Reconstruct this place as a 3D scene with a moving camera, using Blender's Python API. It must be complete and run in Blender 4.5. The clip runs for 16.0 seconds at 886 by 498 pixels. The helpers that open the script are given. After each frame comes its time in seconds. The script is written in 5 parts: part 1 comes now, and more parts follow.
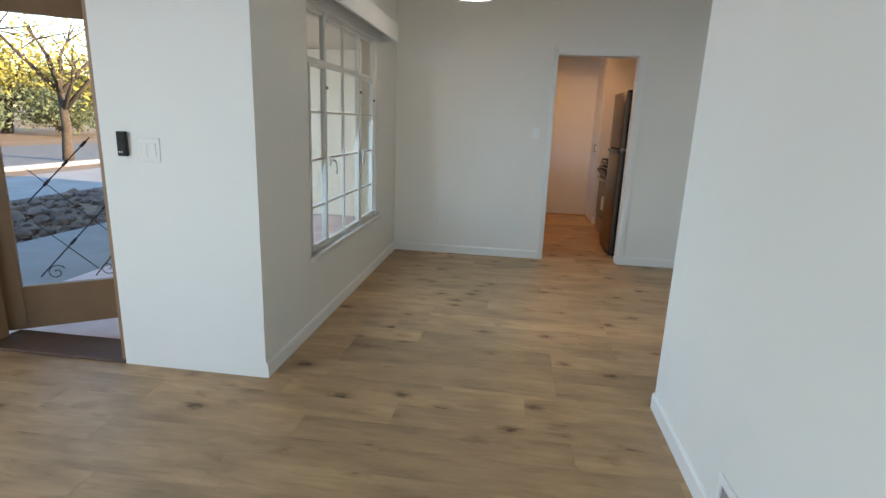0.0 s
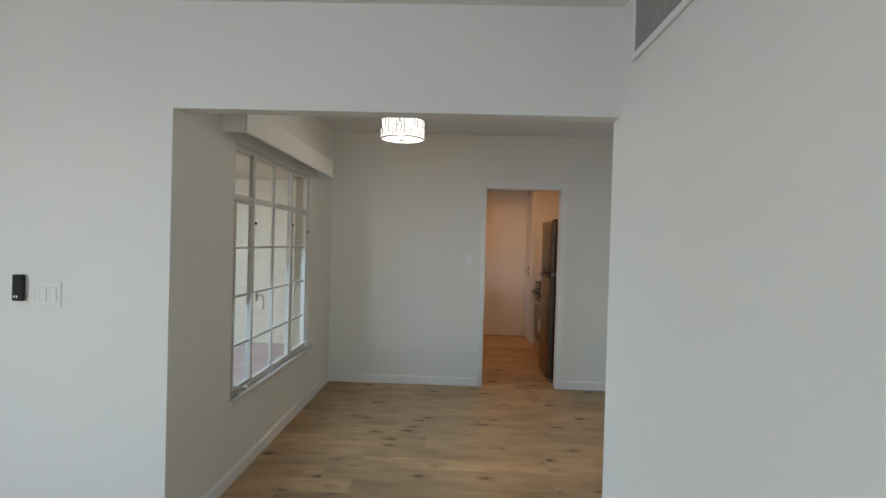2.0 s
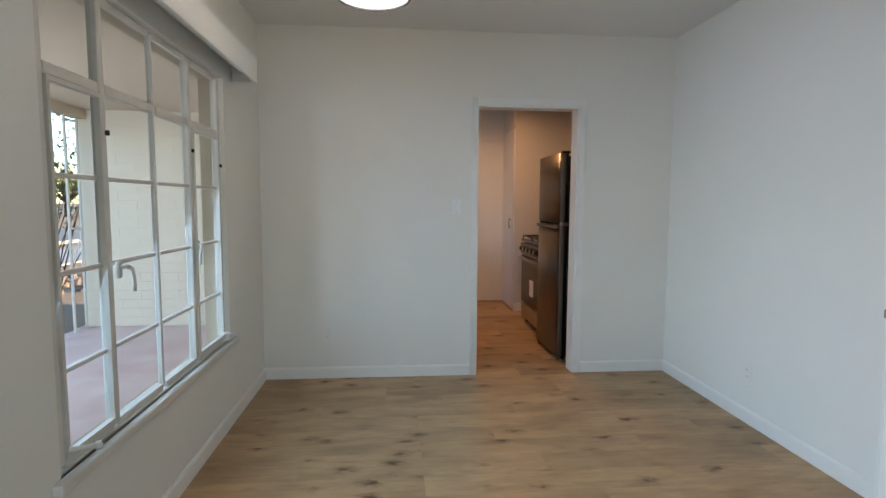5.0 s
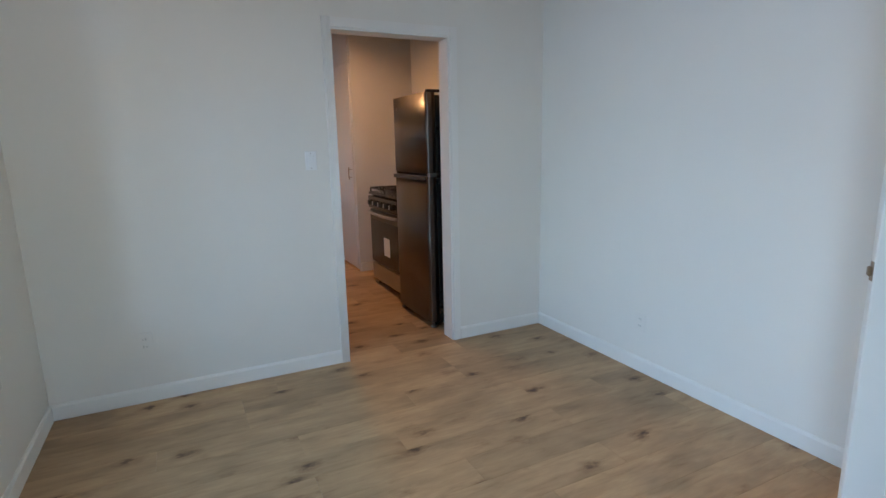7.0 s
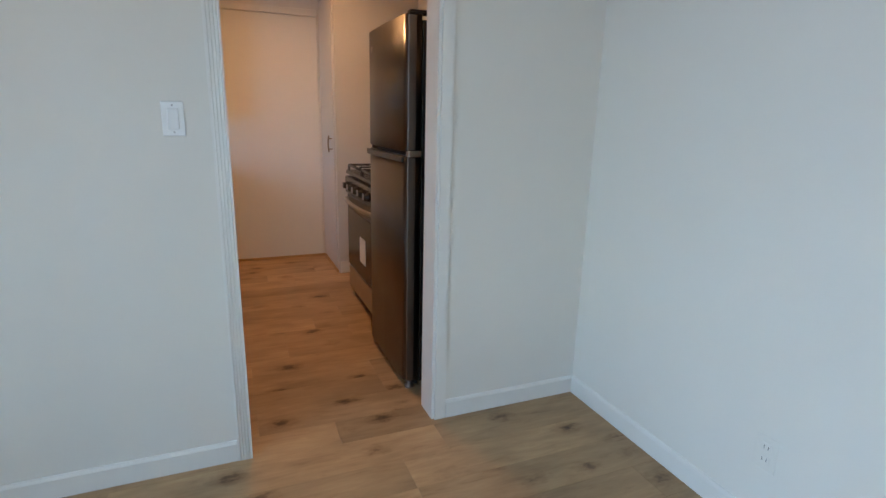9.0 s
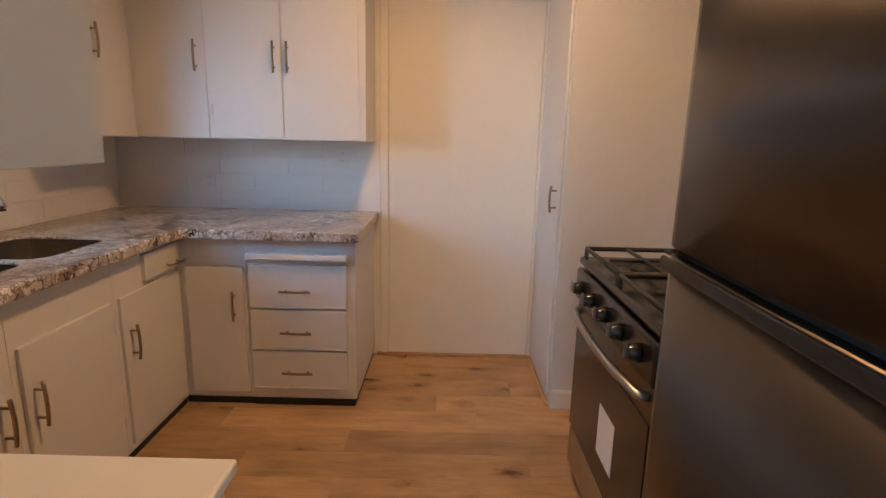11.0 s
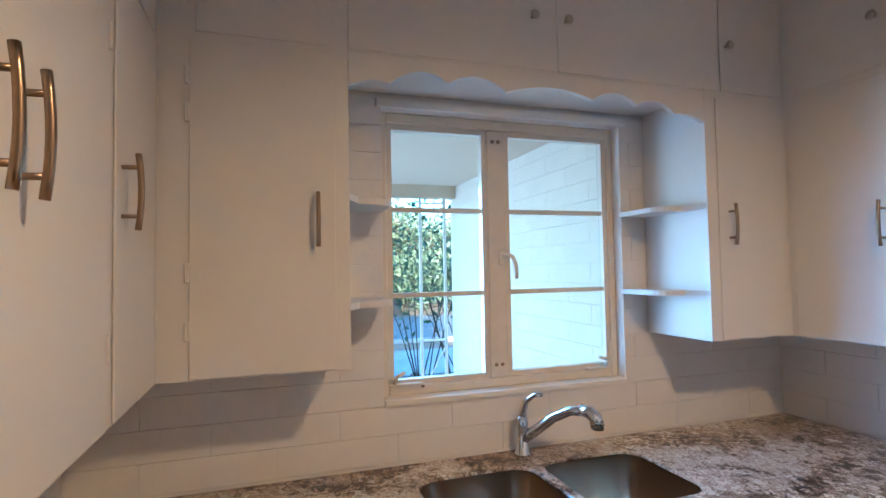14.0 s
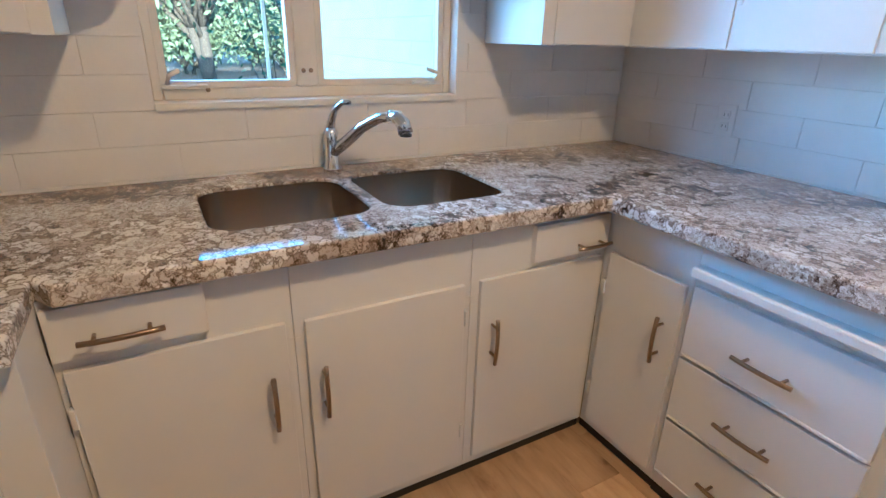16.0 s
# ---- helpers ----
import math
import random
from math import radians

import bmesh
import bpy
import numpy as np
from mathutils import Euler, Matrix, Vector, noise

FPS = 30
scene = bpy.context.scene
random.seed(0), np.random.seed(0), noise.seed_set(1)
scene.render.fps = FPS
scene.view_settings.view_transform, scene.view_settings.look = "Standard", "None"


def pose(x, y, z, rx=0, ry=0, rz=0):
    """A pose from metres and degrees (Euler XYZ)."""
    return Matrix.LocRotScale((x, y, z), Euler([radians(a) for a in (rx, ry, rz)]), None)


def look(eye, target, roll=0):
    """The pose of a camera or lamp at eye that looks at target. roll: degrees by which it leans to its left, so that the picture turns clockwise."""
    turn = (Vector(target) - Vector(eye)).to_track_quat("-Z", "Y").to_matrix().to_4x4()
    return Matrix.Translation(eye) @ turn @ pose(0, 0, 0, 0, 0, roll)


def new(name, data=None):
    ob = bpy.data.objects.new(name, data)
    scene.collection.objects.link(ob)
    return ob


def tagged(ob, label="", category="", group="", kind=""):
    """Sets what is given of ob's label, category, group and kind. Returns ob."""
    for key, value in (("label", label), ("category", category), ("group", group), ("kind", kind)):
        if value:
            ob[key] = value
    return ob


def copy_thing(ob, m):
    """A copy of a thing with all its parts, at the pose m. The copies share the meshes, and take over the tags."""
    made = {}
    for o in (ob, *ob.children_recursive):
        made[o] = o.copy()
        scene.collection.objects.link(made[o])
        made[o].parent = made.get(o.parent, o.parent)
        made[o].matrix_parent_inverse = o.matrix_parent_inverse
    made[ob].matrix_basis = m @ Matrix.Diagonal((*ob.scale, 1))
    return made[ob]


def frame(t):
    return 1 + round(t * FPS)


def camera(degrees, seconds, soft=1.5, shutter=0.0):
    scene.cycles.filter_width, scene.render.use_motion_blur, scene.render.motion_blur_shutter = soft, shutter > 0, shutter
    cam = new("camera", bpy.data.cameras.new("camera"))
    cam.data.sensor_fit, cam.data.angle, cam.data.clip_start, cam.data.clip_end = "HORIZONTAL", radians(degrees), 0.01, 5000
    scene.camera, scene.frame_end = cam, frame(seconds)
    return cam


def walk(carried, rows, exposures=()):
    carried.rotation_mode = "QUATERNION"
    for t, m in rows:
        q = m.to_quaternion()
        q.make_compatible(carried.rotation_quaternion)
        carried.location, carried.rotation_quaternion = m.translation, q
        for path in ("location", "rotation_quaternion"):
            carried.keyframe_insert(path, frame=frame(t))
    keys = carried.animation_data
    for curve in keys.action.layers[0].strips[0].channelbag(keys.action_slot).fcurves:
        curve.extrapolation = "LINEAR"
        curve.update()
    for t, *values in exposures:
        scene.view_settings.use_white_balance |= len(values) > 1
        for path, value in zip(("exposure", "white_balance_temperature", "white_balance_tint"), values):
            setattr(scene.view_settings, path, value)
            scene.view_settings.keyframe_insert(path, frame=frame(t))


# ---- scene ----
cam = camera(80.6, 16.0)
PATH = [
    (0, (0.276, 0.65, 1.353), (0.03, 2.578, 0.88), 2.2),
    (0.5, (0.26, 0.601, 1.391), (0.333, 2.59, 1.2), 1.8),
    (1, (0.301, 0.645, 1.414), (0.407, 2.642, 1.37), 0.9),
    (1.5, (0.335, 0.705, 1.452), (0.357, 2.705, 1.459), 1.0),
    (2, (0.353, 0.716, 1.446), (0.296, 2.715, 1.423), 1.6),
    (2.5, (0.376, 0.761, 1.403), (0.269, 2.757, 1.324), 2.8),
    (3, (0.385, 0.861, 1.364), (0.227, 2.849, 1.207), 3.3),
    (3.2, (0.364, 0.934, 1.338), (0.2, 2.918, 1.146), 3.6),
    (5.3, (-0.03, 2.354, 1.303), (0.222, 4.331, 1.137), -0.2),
    (5.5, (-0.066, 2.472, 1.33), (0.244, 4.444, 1.206), -0.5),
    (6, (-0.165, 2.707, 1.363), (0.438, 4.614, 1.339), -1.5),
    (6.5, (-0.263, 2.829, 1.437), (0.508, 4.674, 1.456), -2.1),
    (7, (-0.209, 2.911, 1.352), (0.655, 4.672, 0.961), -1.2),
    (7.5, (-0.032, 2.986, 1.283), (0.892, 4.615, 0.582), 0.6),
    (8, (0.159, 3.295, 1.291), (1.304, 4.854, 0.784), 1.3),
    (8.5, (0.431, 3.651, 1.307), (1.516, 5.273, 0.868), 1.4),
    (9, (0.615, 4.105, 1.303), (1.362, 5.895, 0.813), 1.4),
    (9.5, (0.736, 4.661, 1.331), (1.295, 6.521, 0.855), 2.8),
    (10, (0.85, 5.124, 1.336), (1.141, 7.052, 0.891), 2.9),
    (10.2, (0.86, 5.306, 1.323), (1.065, 7.25, 0.896), 2.5),
    (12.3, (0.919, 6.389, 1.431), (0.33, 8.253, 1.009), 0.4),
    (12.5, (0.895, 6.437, 1.427), (0.113, 8.228, 1.005), 0.3),
    (13, (0.891, 6.545, 1.452), (-0.519, 7.925, 1.122), 0.6),
    (13.5, (0.848, 6.627, 1.529), (-0.898, 7.599, 1.435), 0.5),
    (14, (0.775, 6.734, 1.598), (-1.122, 7.363, 1.677), -1.0),
    (14.5, (0.832, 6.857, 1.635), (-1.09, 7.363, 1.852), -1.2),
    (15, (0.866, 6.952, 1.583), (-1.053, 7.516, 1.578), 0.4),
    (15.5, (0.842, 6.988, 1.425), (-0.994, 7.636, 0.97), 1.1),
    (16, (0.717, 7.092, 1.339), (-0.898, 8.001, 0.587), 1.5),
]
walk(cam, [(t, look(eye, target, roll)) for t, eye, target, roll in PATH],
     exposures=[(0, 3.5, 6350, 14), (0.6, 3.27, 7400, 16), (1, 3.2, 7400, 16), (1.5, 3.2, 6900, 15), (2, 3.2, 6600, 15), (3.2, 3.28, 6350, 15), (5.5, 3.55, 6200, 15), (6.5, 3.55, 6350, 15), (7, 3.55, 5700, 14), (7.5, 3.75, 5700, 13), (8, 3.8, 6150, 14), (8.5, 3.78, 5800, 13), (9.2, 3.7, 5850, 13), (10.2, 3.78, 5900, 12), (12.3, 4.75, 4120, -7), (13, 4.45, 4100, -7), (13.5, 4.55, 4250, -3), (14.5, 4.6, 4280, 1), (15, 4.62, 4300, 2), (15.5, 4.62, 4120, -3), (16, 4.85, 4050, -5)])

# ---- world, sun, lamps ----
SUN_ELEV, SUN_AZ = 9.0, 97.0   # degrees; azimuth of the sun clockwise from +Y
world = bpy.data.worlds.new("sky")
scene.world = world
world.use_nodes = True
wn = world.node_tree.nodes
sky = wn.new("ShaderNodeTexSky")
sky.sky_type = "NISHITA"
sky.sun_disc = False
sky.ozone_density, sky.dust_density = 2.0, 0.6
sky.sun_elevation, sky.sun_rotation = radians(SUN_ELEV), radians(SUN_AZ)
wn["Background"].inputs["Strength"].default_value = 0.085
world.node_tree.links.new(sky.outputs[0], wn["Background"].inputs["Color"])


def lamp(name, kind, energy, color, m, **props):
    data = bpy.data.lights.new(name, kind)
    data.energy, data.color = energy, color
    for key, value in props.items():
        if key == "size":
            data.size = value
        elif key == "size_y":
            data.shape, data.size_y = "RECTANGLE", value
        elif key == "radius":
            data.shadow_soft_size = value
        elif key == "disk":
            data.shape = "DISK"
        elif key == "angle":
            data.angle = value
        elif key == "spread":
            data.spread = value
    ob = new(name, data)
    ob.matrix_world = m
    return ob


az, el = radians(SUN_AZ), radians(SUN_ELEV)
to_sun = Vector((math.sin(az) * math.cos(el), math.cos(az) * math.cos(el), math.sin(el)))
lamp("sun_light", "SUN", 2.0, (1.0, 0.76, 0.48), look(to_sun * 50, (0, 0, 0)), angle=radians(0.5))
CK_LAMP = 2.602
DAY = (0.50, 0.745, 1.0)
WARM = (1.0, 0.485, 0.168)
# area lamps that stand in for daylight at the openings
GROUND = (1.0, 0.74, 0.48)
# living room openings are unseen and made up to hold these three lamps
lamp("living_west_fill_cool", "AREA", 6.0, DAY, look((-3.74, 0.15, 1.4), (0.6, 2.4, -1.1)), size=1.5, size_y=1.4, spread=radians(140))
# added upward lamp for warm light bounced off the ground
lamp("living_west_fill_warm", "AREA", 1.9, GROUND, look((-3.74, 0.15, 1.4), (0.0, 2.6, 3.6)), size=1.5, size_y=1.4)
lamp("living_south_fill", "AREA", 2.9, DAY, look((-0.2, -2.78, 1.45), (0.2, 3, 0.9)), size=2.0, size_y=1.3)
lamp("dining_window_sky", "AREA", 1.25, DAY, look((-0.935, 4.48, 1.25), (2.1, 4.8, -0.05)), size=1.45, size_y=1.4, spread=radians(125))
lamp("kitchen_window_sky", "AREA", 0.26, (0.38, 0.68, 1.0), look((-1.25, 7.33, 1.58), (0.8, 8.9, 0.72)), size=0.4, size_y=0.75, spread=radians(78))
# added fill lamp that brightens the porch and what the windows show of it
lamp("porch_fill", "AREA", 2.3, (0.90, 0.95, 1.0), look((-3.55, 5.6, 1.3), (-1.1, 7.2, 1.3)), size=1.6, size_y=1.2)
# lamps of the rooms
lamp("kitchen_lamp_light", "AREA", 1.62, WARM, look((0.85, 7.60, CK_LAMP), (0.85, 7.60, 0)), size=0.20, disk=True)
lamp("dining_lamp_light", "POINT", 0.52, (1.0, 0.88, 0.72), pose(-0.07, 4.50, 2.13), radius=0.05)
lamp("dining_lamp_upward", "POINT", 0.11, (1.0, 0.93, 0.84), pose(-0.07, 4.58, 2.38), radius=0.03)
lamp("hall_lamp_light", "POINT", 2.0, (1.0, 0.62, 0.34), pose(2.75, 3.6, 2.3), radius=0.08)


# ---- materials ----
def material(name):
    m = bpy.data.materials.new(name)
    m.use_nodes = True
    return m, m.node_tree.nodes, m.node_tree.links, m.node_tree.nodes["Principled BSDF"]


def ramp(nodes, stops):
    r = nodes.new("ShaderNodeValToRGB")
    el_ = r.color_ramp.elements
    while len(el_) < len(stops):
        el_.new(0.5)
    for e, (pos, col) in zip(el_, stops):
        e.position, e.color = pos, (*col, 1)
    return r


def noise_tex(nodes, links, scale, detail=4, rough=0.55, coord=None):
    n = nodes.new("ShaderNodeTexNoise")
    n.inputs["Scale"].default_value, n.inputs["Detail"].default_value, n.inputs["Roughness"].default_value = scale, detail, rough
    if coord is not None:
        links.new(coord, n.inputs["Vector"])
    return n


def plain(name, col, rough=0.5, metal=0.0, vary=0.06, scale=3.0, bump=0.0, bump_scale=60.0, coat=0.0):
    """A surface of one colour with soft large stains and a fine relief."""
    m, nodes, links, b = material(name)
    co = nodes.new("ShaderNodeTexCoord")
    n = noise_tex(nodes, links, scale, 6, 0.6, co.outputs["Object"])
    lo = tuple(c * (1 - vary) for c in col)
    hi = tuple(min(1, c * (1 + vary)) for c in col)
    r = ramp(nodes, [(0.3, lo), (0.7, hi)])
    links.new(n.outputs["Fac"], r.inputs["Fac"])
    links.new(r.outputs["Color"], b.inputs["Base Color"])
    b.inputs["Roughness"].default_value, b.inputs["Metallic"].default_value = rough, metal
    b.inputs["Coat Weight"].default_value = coat
    if bump:
        n2 = noise_tex(nodes, links, bump_scale, 5, 0.6, co.outputs["Object"])
        bp = nodes.new("ShaderNodeBump")
        bp.inputs["Strength"].default_value, bp.inputs["Distance"].default_value = bump, 0.004
        links.new(n2.outputs["Fac"], bp.inputs["Height"])
        links.new(bp.outputs["Normal"], b.inputs["Normal"])
    return m


def plank_material():
    m, nodes, links, b = material("oak_plank")
    co = nodes.new("ShaderNodeTexCoord")
    info = nodes.new("ShaderNodeObjectInfo")
    mul = nodes.new("ShaderNodeMath")
    mul.operation = "MULTIPLY"
    mul.inputs[1].default_value = 173.0
    links.new(info.outputs["Random"], mul.inputs[0])
    add = nodes.new("ShaderNodeVectorMath")
    links.new(co.outputs["Object"], add.inputs[0])
    comb = nodes.new("ShaderNodeCombineXYZ")
    for i in range(3):
        links.new(mul.outputs[0], comb.inputs[i])
    links.new(comb.outputs[0], add.inputs[1])
    mp = nodes.new("ShaderNodeMapping")
    mp.inputs["Scale"].default_value = (1.8, 11.0, 1.0)
    links.new(add.outputs[0], mp.inputs["Vector"])
    grain = noise_tex(nodes, links, 3.2, 9, 0.66, mp.outputs[0])
    grain.inputs["Distortion"].default_value = 0.6
    mp2 = nodes.new("ShaderNodeMapping")
    mp2.inputs["Scale"].default_value = (1.0, 2.6, 1.0)
    links.new(add.outputs[0], mp2.inputs["Vector"])
    blot = noise_tex(nodes, links, 2.6, 3, 0.5, mp2.outputs[0])
    r = ramp(nodes, [(0.2, (0.30, 0.182, 0.088)), (0.42, (0.44, 0.285, 0.145)), (0.58, (0.49, 0.325, 0.170)), (0.8, (0.56, 0.39, 0.215))])
    links.new(grain.outputs["Fac"], r.inputs["Fac"])
    r2 = ramp(nodes, [(0.28, (0.66, 0.64, 0.62)), (0.5, (0.92, 0.90, 0.88)), (0.7, (1.06, 1.05, 1.03))])
    links.new(blot.outputs["Fac"], r2.inputs["Fac"])
    mix = nodes.new("ShaderNodeMixRGB")
    mix.blend_type = "MULTIPLY"
    mix.inputs[0].default_value = 1.0
    links.new(r.outputs[0], mix.inputs[1])
    links.new(r2.outputs[0], mix.inputs[2])
    # knots: sparse dark elongated spots
    mp3 = nodes.new("ShaderNodeMapping")
    mp3.inputs["Scale"].default_value = (6.8, 11.5, 1.0)
    links.new(add.outputs[0], mp3.inputs["Vector"])
    wob = noise_tex(nodes, links, 3.0, 3, 0.6, mp3.outputs[0])
    wadd = nodes.new("ShaderNodeMixRGB")
    wadd.inputs[0].default_value = 0.42
    links.new(mp3.outputs[0], wadd.inputs[1])
    links.new(wob.outputs["Color"], wadd.inputs[2])
    vor = nodes.new("ShaderNodeTexVoronoi")
    vor.inputs["Scale"].default_value = 1.0
    links.new(wadd.outputs[0], vor.inputs["Vector"])
    kr = ramp(nodes, [(0.05, (0.20, 0.145, 0.11)), (0.11, (0.42, 0.35, 0.30)), (0.18, (0.76, 0.71, 0.67)), (0.34, (1, 1, 1))])
    links.new(vor.outputs["Distance"], kr.inputs["Fac"])
    pick = nodes.new("ShaderNodeSeparateColor")
    links.new(vor.outputs["Color"], pick.inputs[0])
    gt = nodes.new("ShaderNodeMath")
    gt.operation = "GREATER_THAN"
    gt.inputs[1].default_value = 0.42
    links.new(pick.outputs[0], gt.inputs[0])
    mix2 = nodes.new("ShaderNodeMixRGB")
    mix2.blend_type = "MULTIPLY"
    links.new(gt.outputs[0], mix2.inputs[0])
    links.new(mix.outputs[0], mix2.inputs[1])
    links.new(kr.outputs[0], mix2.inputs[2])
    # plank to plank tone
    tone = nodes.new("ShaderNodeMapRange")
    tone.inputs[3].default_value, tone.inputs[4].default_value = 0.80, 1.08
    links.new(info.outputs["Random"], tone.inputs[0])
    mix3 = nodes.new("ShaderNodeMixRGB")
    mix3.blend_type = "MULTIPLY"
    mix3.inputs[0].default_value = 1.0
    links.new(mix2.outputs[0], mix3.inputs[1])
    links.new(tone.outputs[0], mix3.inputs[2])
    links.new(mix3.outputs[0], b.inputs["Base Color"])
    b.inputs["Roughness"].default_value = 0.5
    bp = nodes.new("ShaderNodeBump")
    bp.inputs["Strength"].default_value, bp.inputs["Distance"].default_value = 0.15, 0.001
    links.new(grain.outputs["Fac"], bp.inputs["Height"])
    links.new(bp.outputs[0], b.inputs["Normal"])
    return m


def granite_material():
    m, nodes, links, b = material("granite")
    co = nodes.new("ShaderNodeTexCoord")
    warp = noise_tex(nodes, links, 9.0, 4, 0.6, co.outputs["Object"])
    wm = nodes.new("ShaderNodeMixRGB")
    wm.inputs[0].default_value = 0.07
    ragged = noise_tex(nodes, links, 36.0, 5, 0.65, co.outputs["Object"])
    wr0 = nodes.new("ShaderNodeMixRGB")
    wr0.inputs[0].default_value = 0.055
    links.new(co.outputs["Object"], wr0.inputs[1])
    links.new(ragged.outputs["Color"], wr0.inputs[2])
    links.new(wr0.outputs[0], wm.inputs[1])
    links.new(warp.outputs["Color"], wm.inputs[2])

    def mul(a, c, f=1.0):
        x = nodes.new("ShaderNodeMixRGB")
        x.blend_type = "MULTIPLY"
        x.inputs[0].default_value = f
        links.new(a, x.inputs[1])
        links.new(c, x.inputs[2])
        return x.outputs[0]

    def node_mix(fac, low, high):
        x = nodes.new("ShaderNodeMixRGB")
        links.new(fac, x.inputs[0])
        links.new(low, x.inputs[1])
        links.new(high, x.inputs[2])
        return x.outputs[0]

    def grains(scale, rims):
        """Cream crystals of one size, each with its own tone and a dark irregular rim."""
        vor = nodes.new("ShaderNodeTexVoronoi")
        vor.inputs["Scale"].default_value = scale
        links.new(wm.outputs[0], vor.inputs["Vector"])
        sp = nodes.new("ShaderNodeSeparateColor")
        links.new(vor.outputs["Color"], sp.inputs[0])
        tone = ramp(nodes, [(0.0, (0.28, 0.225, 0.185)), (0.16, (0.49, 0.435, 0.385)), (0.4, (0.62, 0.575, 0.52)), (0.75, (0.72, 0.69, 0.64)), (1.0, (0.82, 0.80, 0.775))])
        links.new(sp.outputs[0], tone.inputs["Fac"])
        edge = nodes.new("ShaderNodeTexVoronoi")
        edge.feature = "DISTANCE_TO_EDGE"
        edge.inputs["Scale"].default_value = scale
        links.new(wm.outputs[0], edge.inputs["Vector"])
        rim = ramp(nodes, rims)
        links.new(edge.outputs["Distance"], rim.inputs["Fac"])
        return mul(tone.outputs[0], rim.outputs[0])

    coarse = grains(38.0, [(0.0, (0.20, 0.16, 0.135)), (0.05, (0.58, 0.52, 0.46)), (0.13, (1.0, 1.0, 1.0))])
    fine = grains(120.0, [(0.0, (0.62, 0.57, 0.53)), (0.14, (1.0, 1.0, 1.0))])
    where = noise_tex(nodes, links, 4.2, 3, 0.55, wm.outputs[0])
    wr = ramp(nodes, [(0.42, (0, 0, 0)), (0.56, (1, 1, 1))])
    links.new(where.outputs["Fac"], wr.inputs["Fac"])
    base = node_mix(wr.outputs[0], fine, coarse)
    # brown and black blotches between the grains, gathered in drifts
    blot = noise_tex(nodes, links, 40.0, 7, 0.66, wm.outputs[0])
    blot.inputs["Distortion"].default_value = 0.9
    stretch = nodes.new("ShaderNodeMapping")
    stretch.inputs["Scale"].default_value = (1.0, 0.55, 1.0)
    stretch.inputs["Rotation"].default_value = (0, 0, 0.5)
    links.new(wm.outputs[0], stretch.inputs["Vector"])
    drift = noise_tex(nodes, links, 6.0, 4, 0.6, stretch.outputs[0])
    drift.inputs["Distortion"].default_value = 0.8
    add = nodes.new("ShaderNodeMath")
    add.operation = "MULTIPLY_ADD"
    add.inputs[1].default_value = 0.95
    links.new(drift.outputs["Fac"], add.inputs[0])
    links.new(blot.outputs["Fac"], add.inputs[2])
    vein = ramp(nodes, [(0.79, (0.06, 0.045, 0.038)), (0.85, (0.24, 0.185, 0.155)), (0.90, (0.72, 0.66, 0.61)), (0.95, (1.0, 1.0, 1.0))])
    links.new(add.outputs[0], vein.inputs["Fac"])
    # black mica flecks
    fleck = noise_tex(nodes, links, 150.0, 3, 0.7, co.outputs["Object"])
    fr = ramp(nodes, [(0.34, (0.20, 0.17, 0.15)), (0.41, (1.0, 1.0, 1.0))])
    links.new(fleck.outputs["Fac"], fr.inputs["Fac"])
    cloud = noise_tex(nodes, links, 2.6, 4, 0.6, stretch.outputs[0])
    cr = ramp(nodes, [(0.38, (0.62, 0.545, 0.49)), (0.55, (1.0, 0.99, 0.97))])
    links.new(cloud.outputs["Fac"], cr.inputs["Fac"])
    col = mul(mul(mul(base, vein.outputs[0]), fr.outputs[0], 0.9), cr.outputs[0])
    links.new(col, b.inputs["Base Color"])
    b.inputs["Roughness"].default_value = 0.07
    return m


def mottled(name, stops, scale, rough=0.9, bump=0.4, bump_scale=40.0, detail=8):
    m, nodes, links, b = material(name)
    co = nodes.new("ShaderNodeTexCoord")
    n = noise_tex(nodes, links, scale, detail, 0.65, co.outputs["Object"])
    r = ramp(nodes, stops)
    links.new(n.outputs["Fac"], r.inputs["Fac"])
    links.new(r.outputs[0], b.inputs["Base Color"])
    b.inputs["Roughness"].default_value = rough
    n2 = noise_tex(nodes, links, bump_scale, 6, 0.6, co.outputs["Object"])
    bp = nodes.new("ShaderNodeBump")
    bp.inputs["Strength"].default_value, bp.inputs["Distance"].default_value = bump, 0.01
    links.new(n2.outputs["Fac"], bp.inputs["Height"])
    links.new(bp.outputs[0], b.inputs["Normal"])
    return m


def leaf_material(name, lo, hi):
    m, nodes, links, b = material(name)
    g = nodes.new("ShaderNodeNewGeometry")
    r = ramp(nodes, [(0.0, lo), (1.0, hi)])
    links.new(g.outputs["Random Per Island"], r.inputs["Fac"])
    links.new(r.outputs[0], b.inputs["Base Color"])
    b.inputs["Roughness"].default_value = 0.6
    tr = nodes.new("ShaderNodeBsdfTranslucent")
    links.new(r.outputs[0], tr.inputs["Color"])
    mx = nodes.new("ShaderNodeMixShader")
    mx.inputs[0].default_value = 0.35
    links.new(b.outputs[0], mx.inputs[1])
    links.new(tr.outputs[0], mx.inputs[2])
    links.new(mx.outputs[0], nodes["Material Output"].inputs["Surface"])
    return m


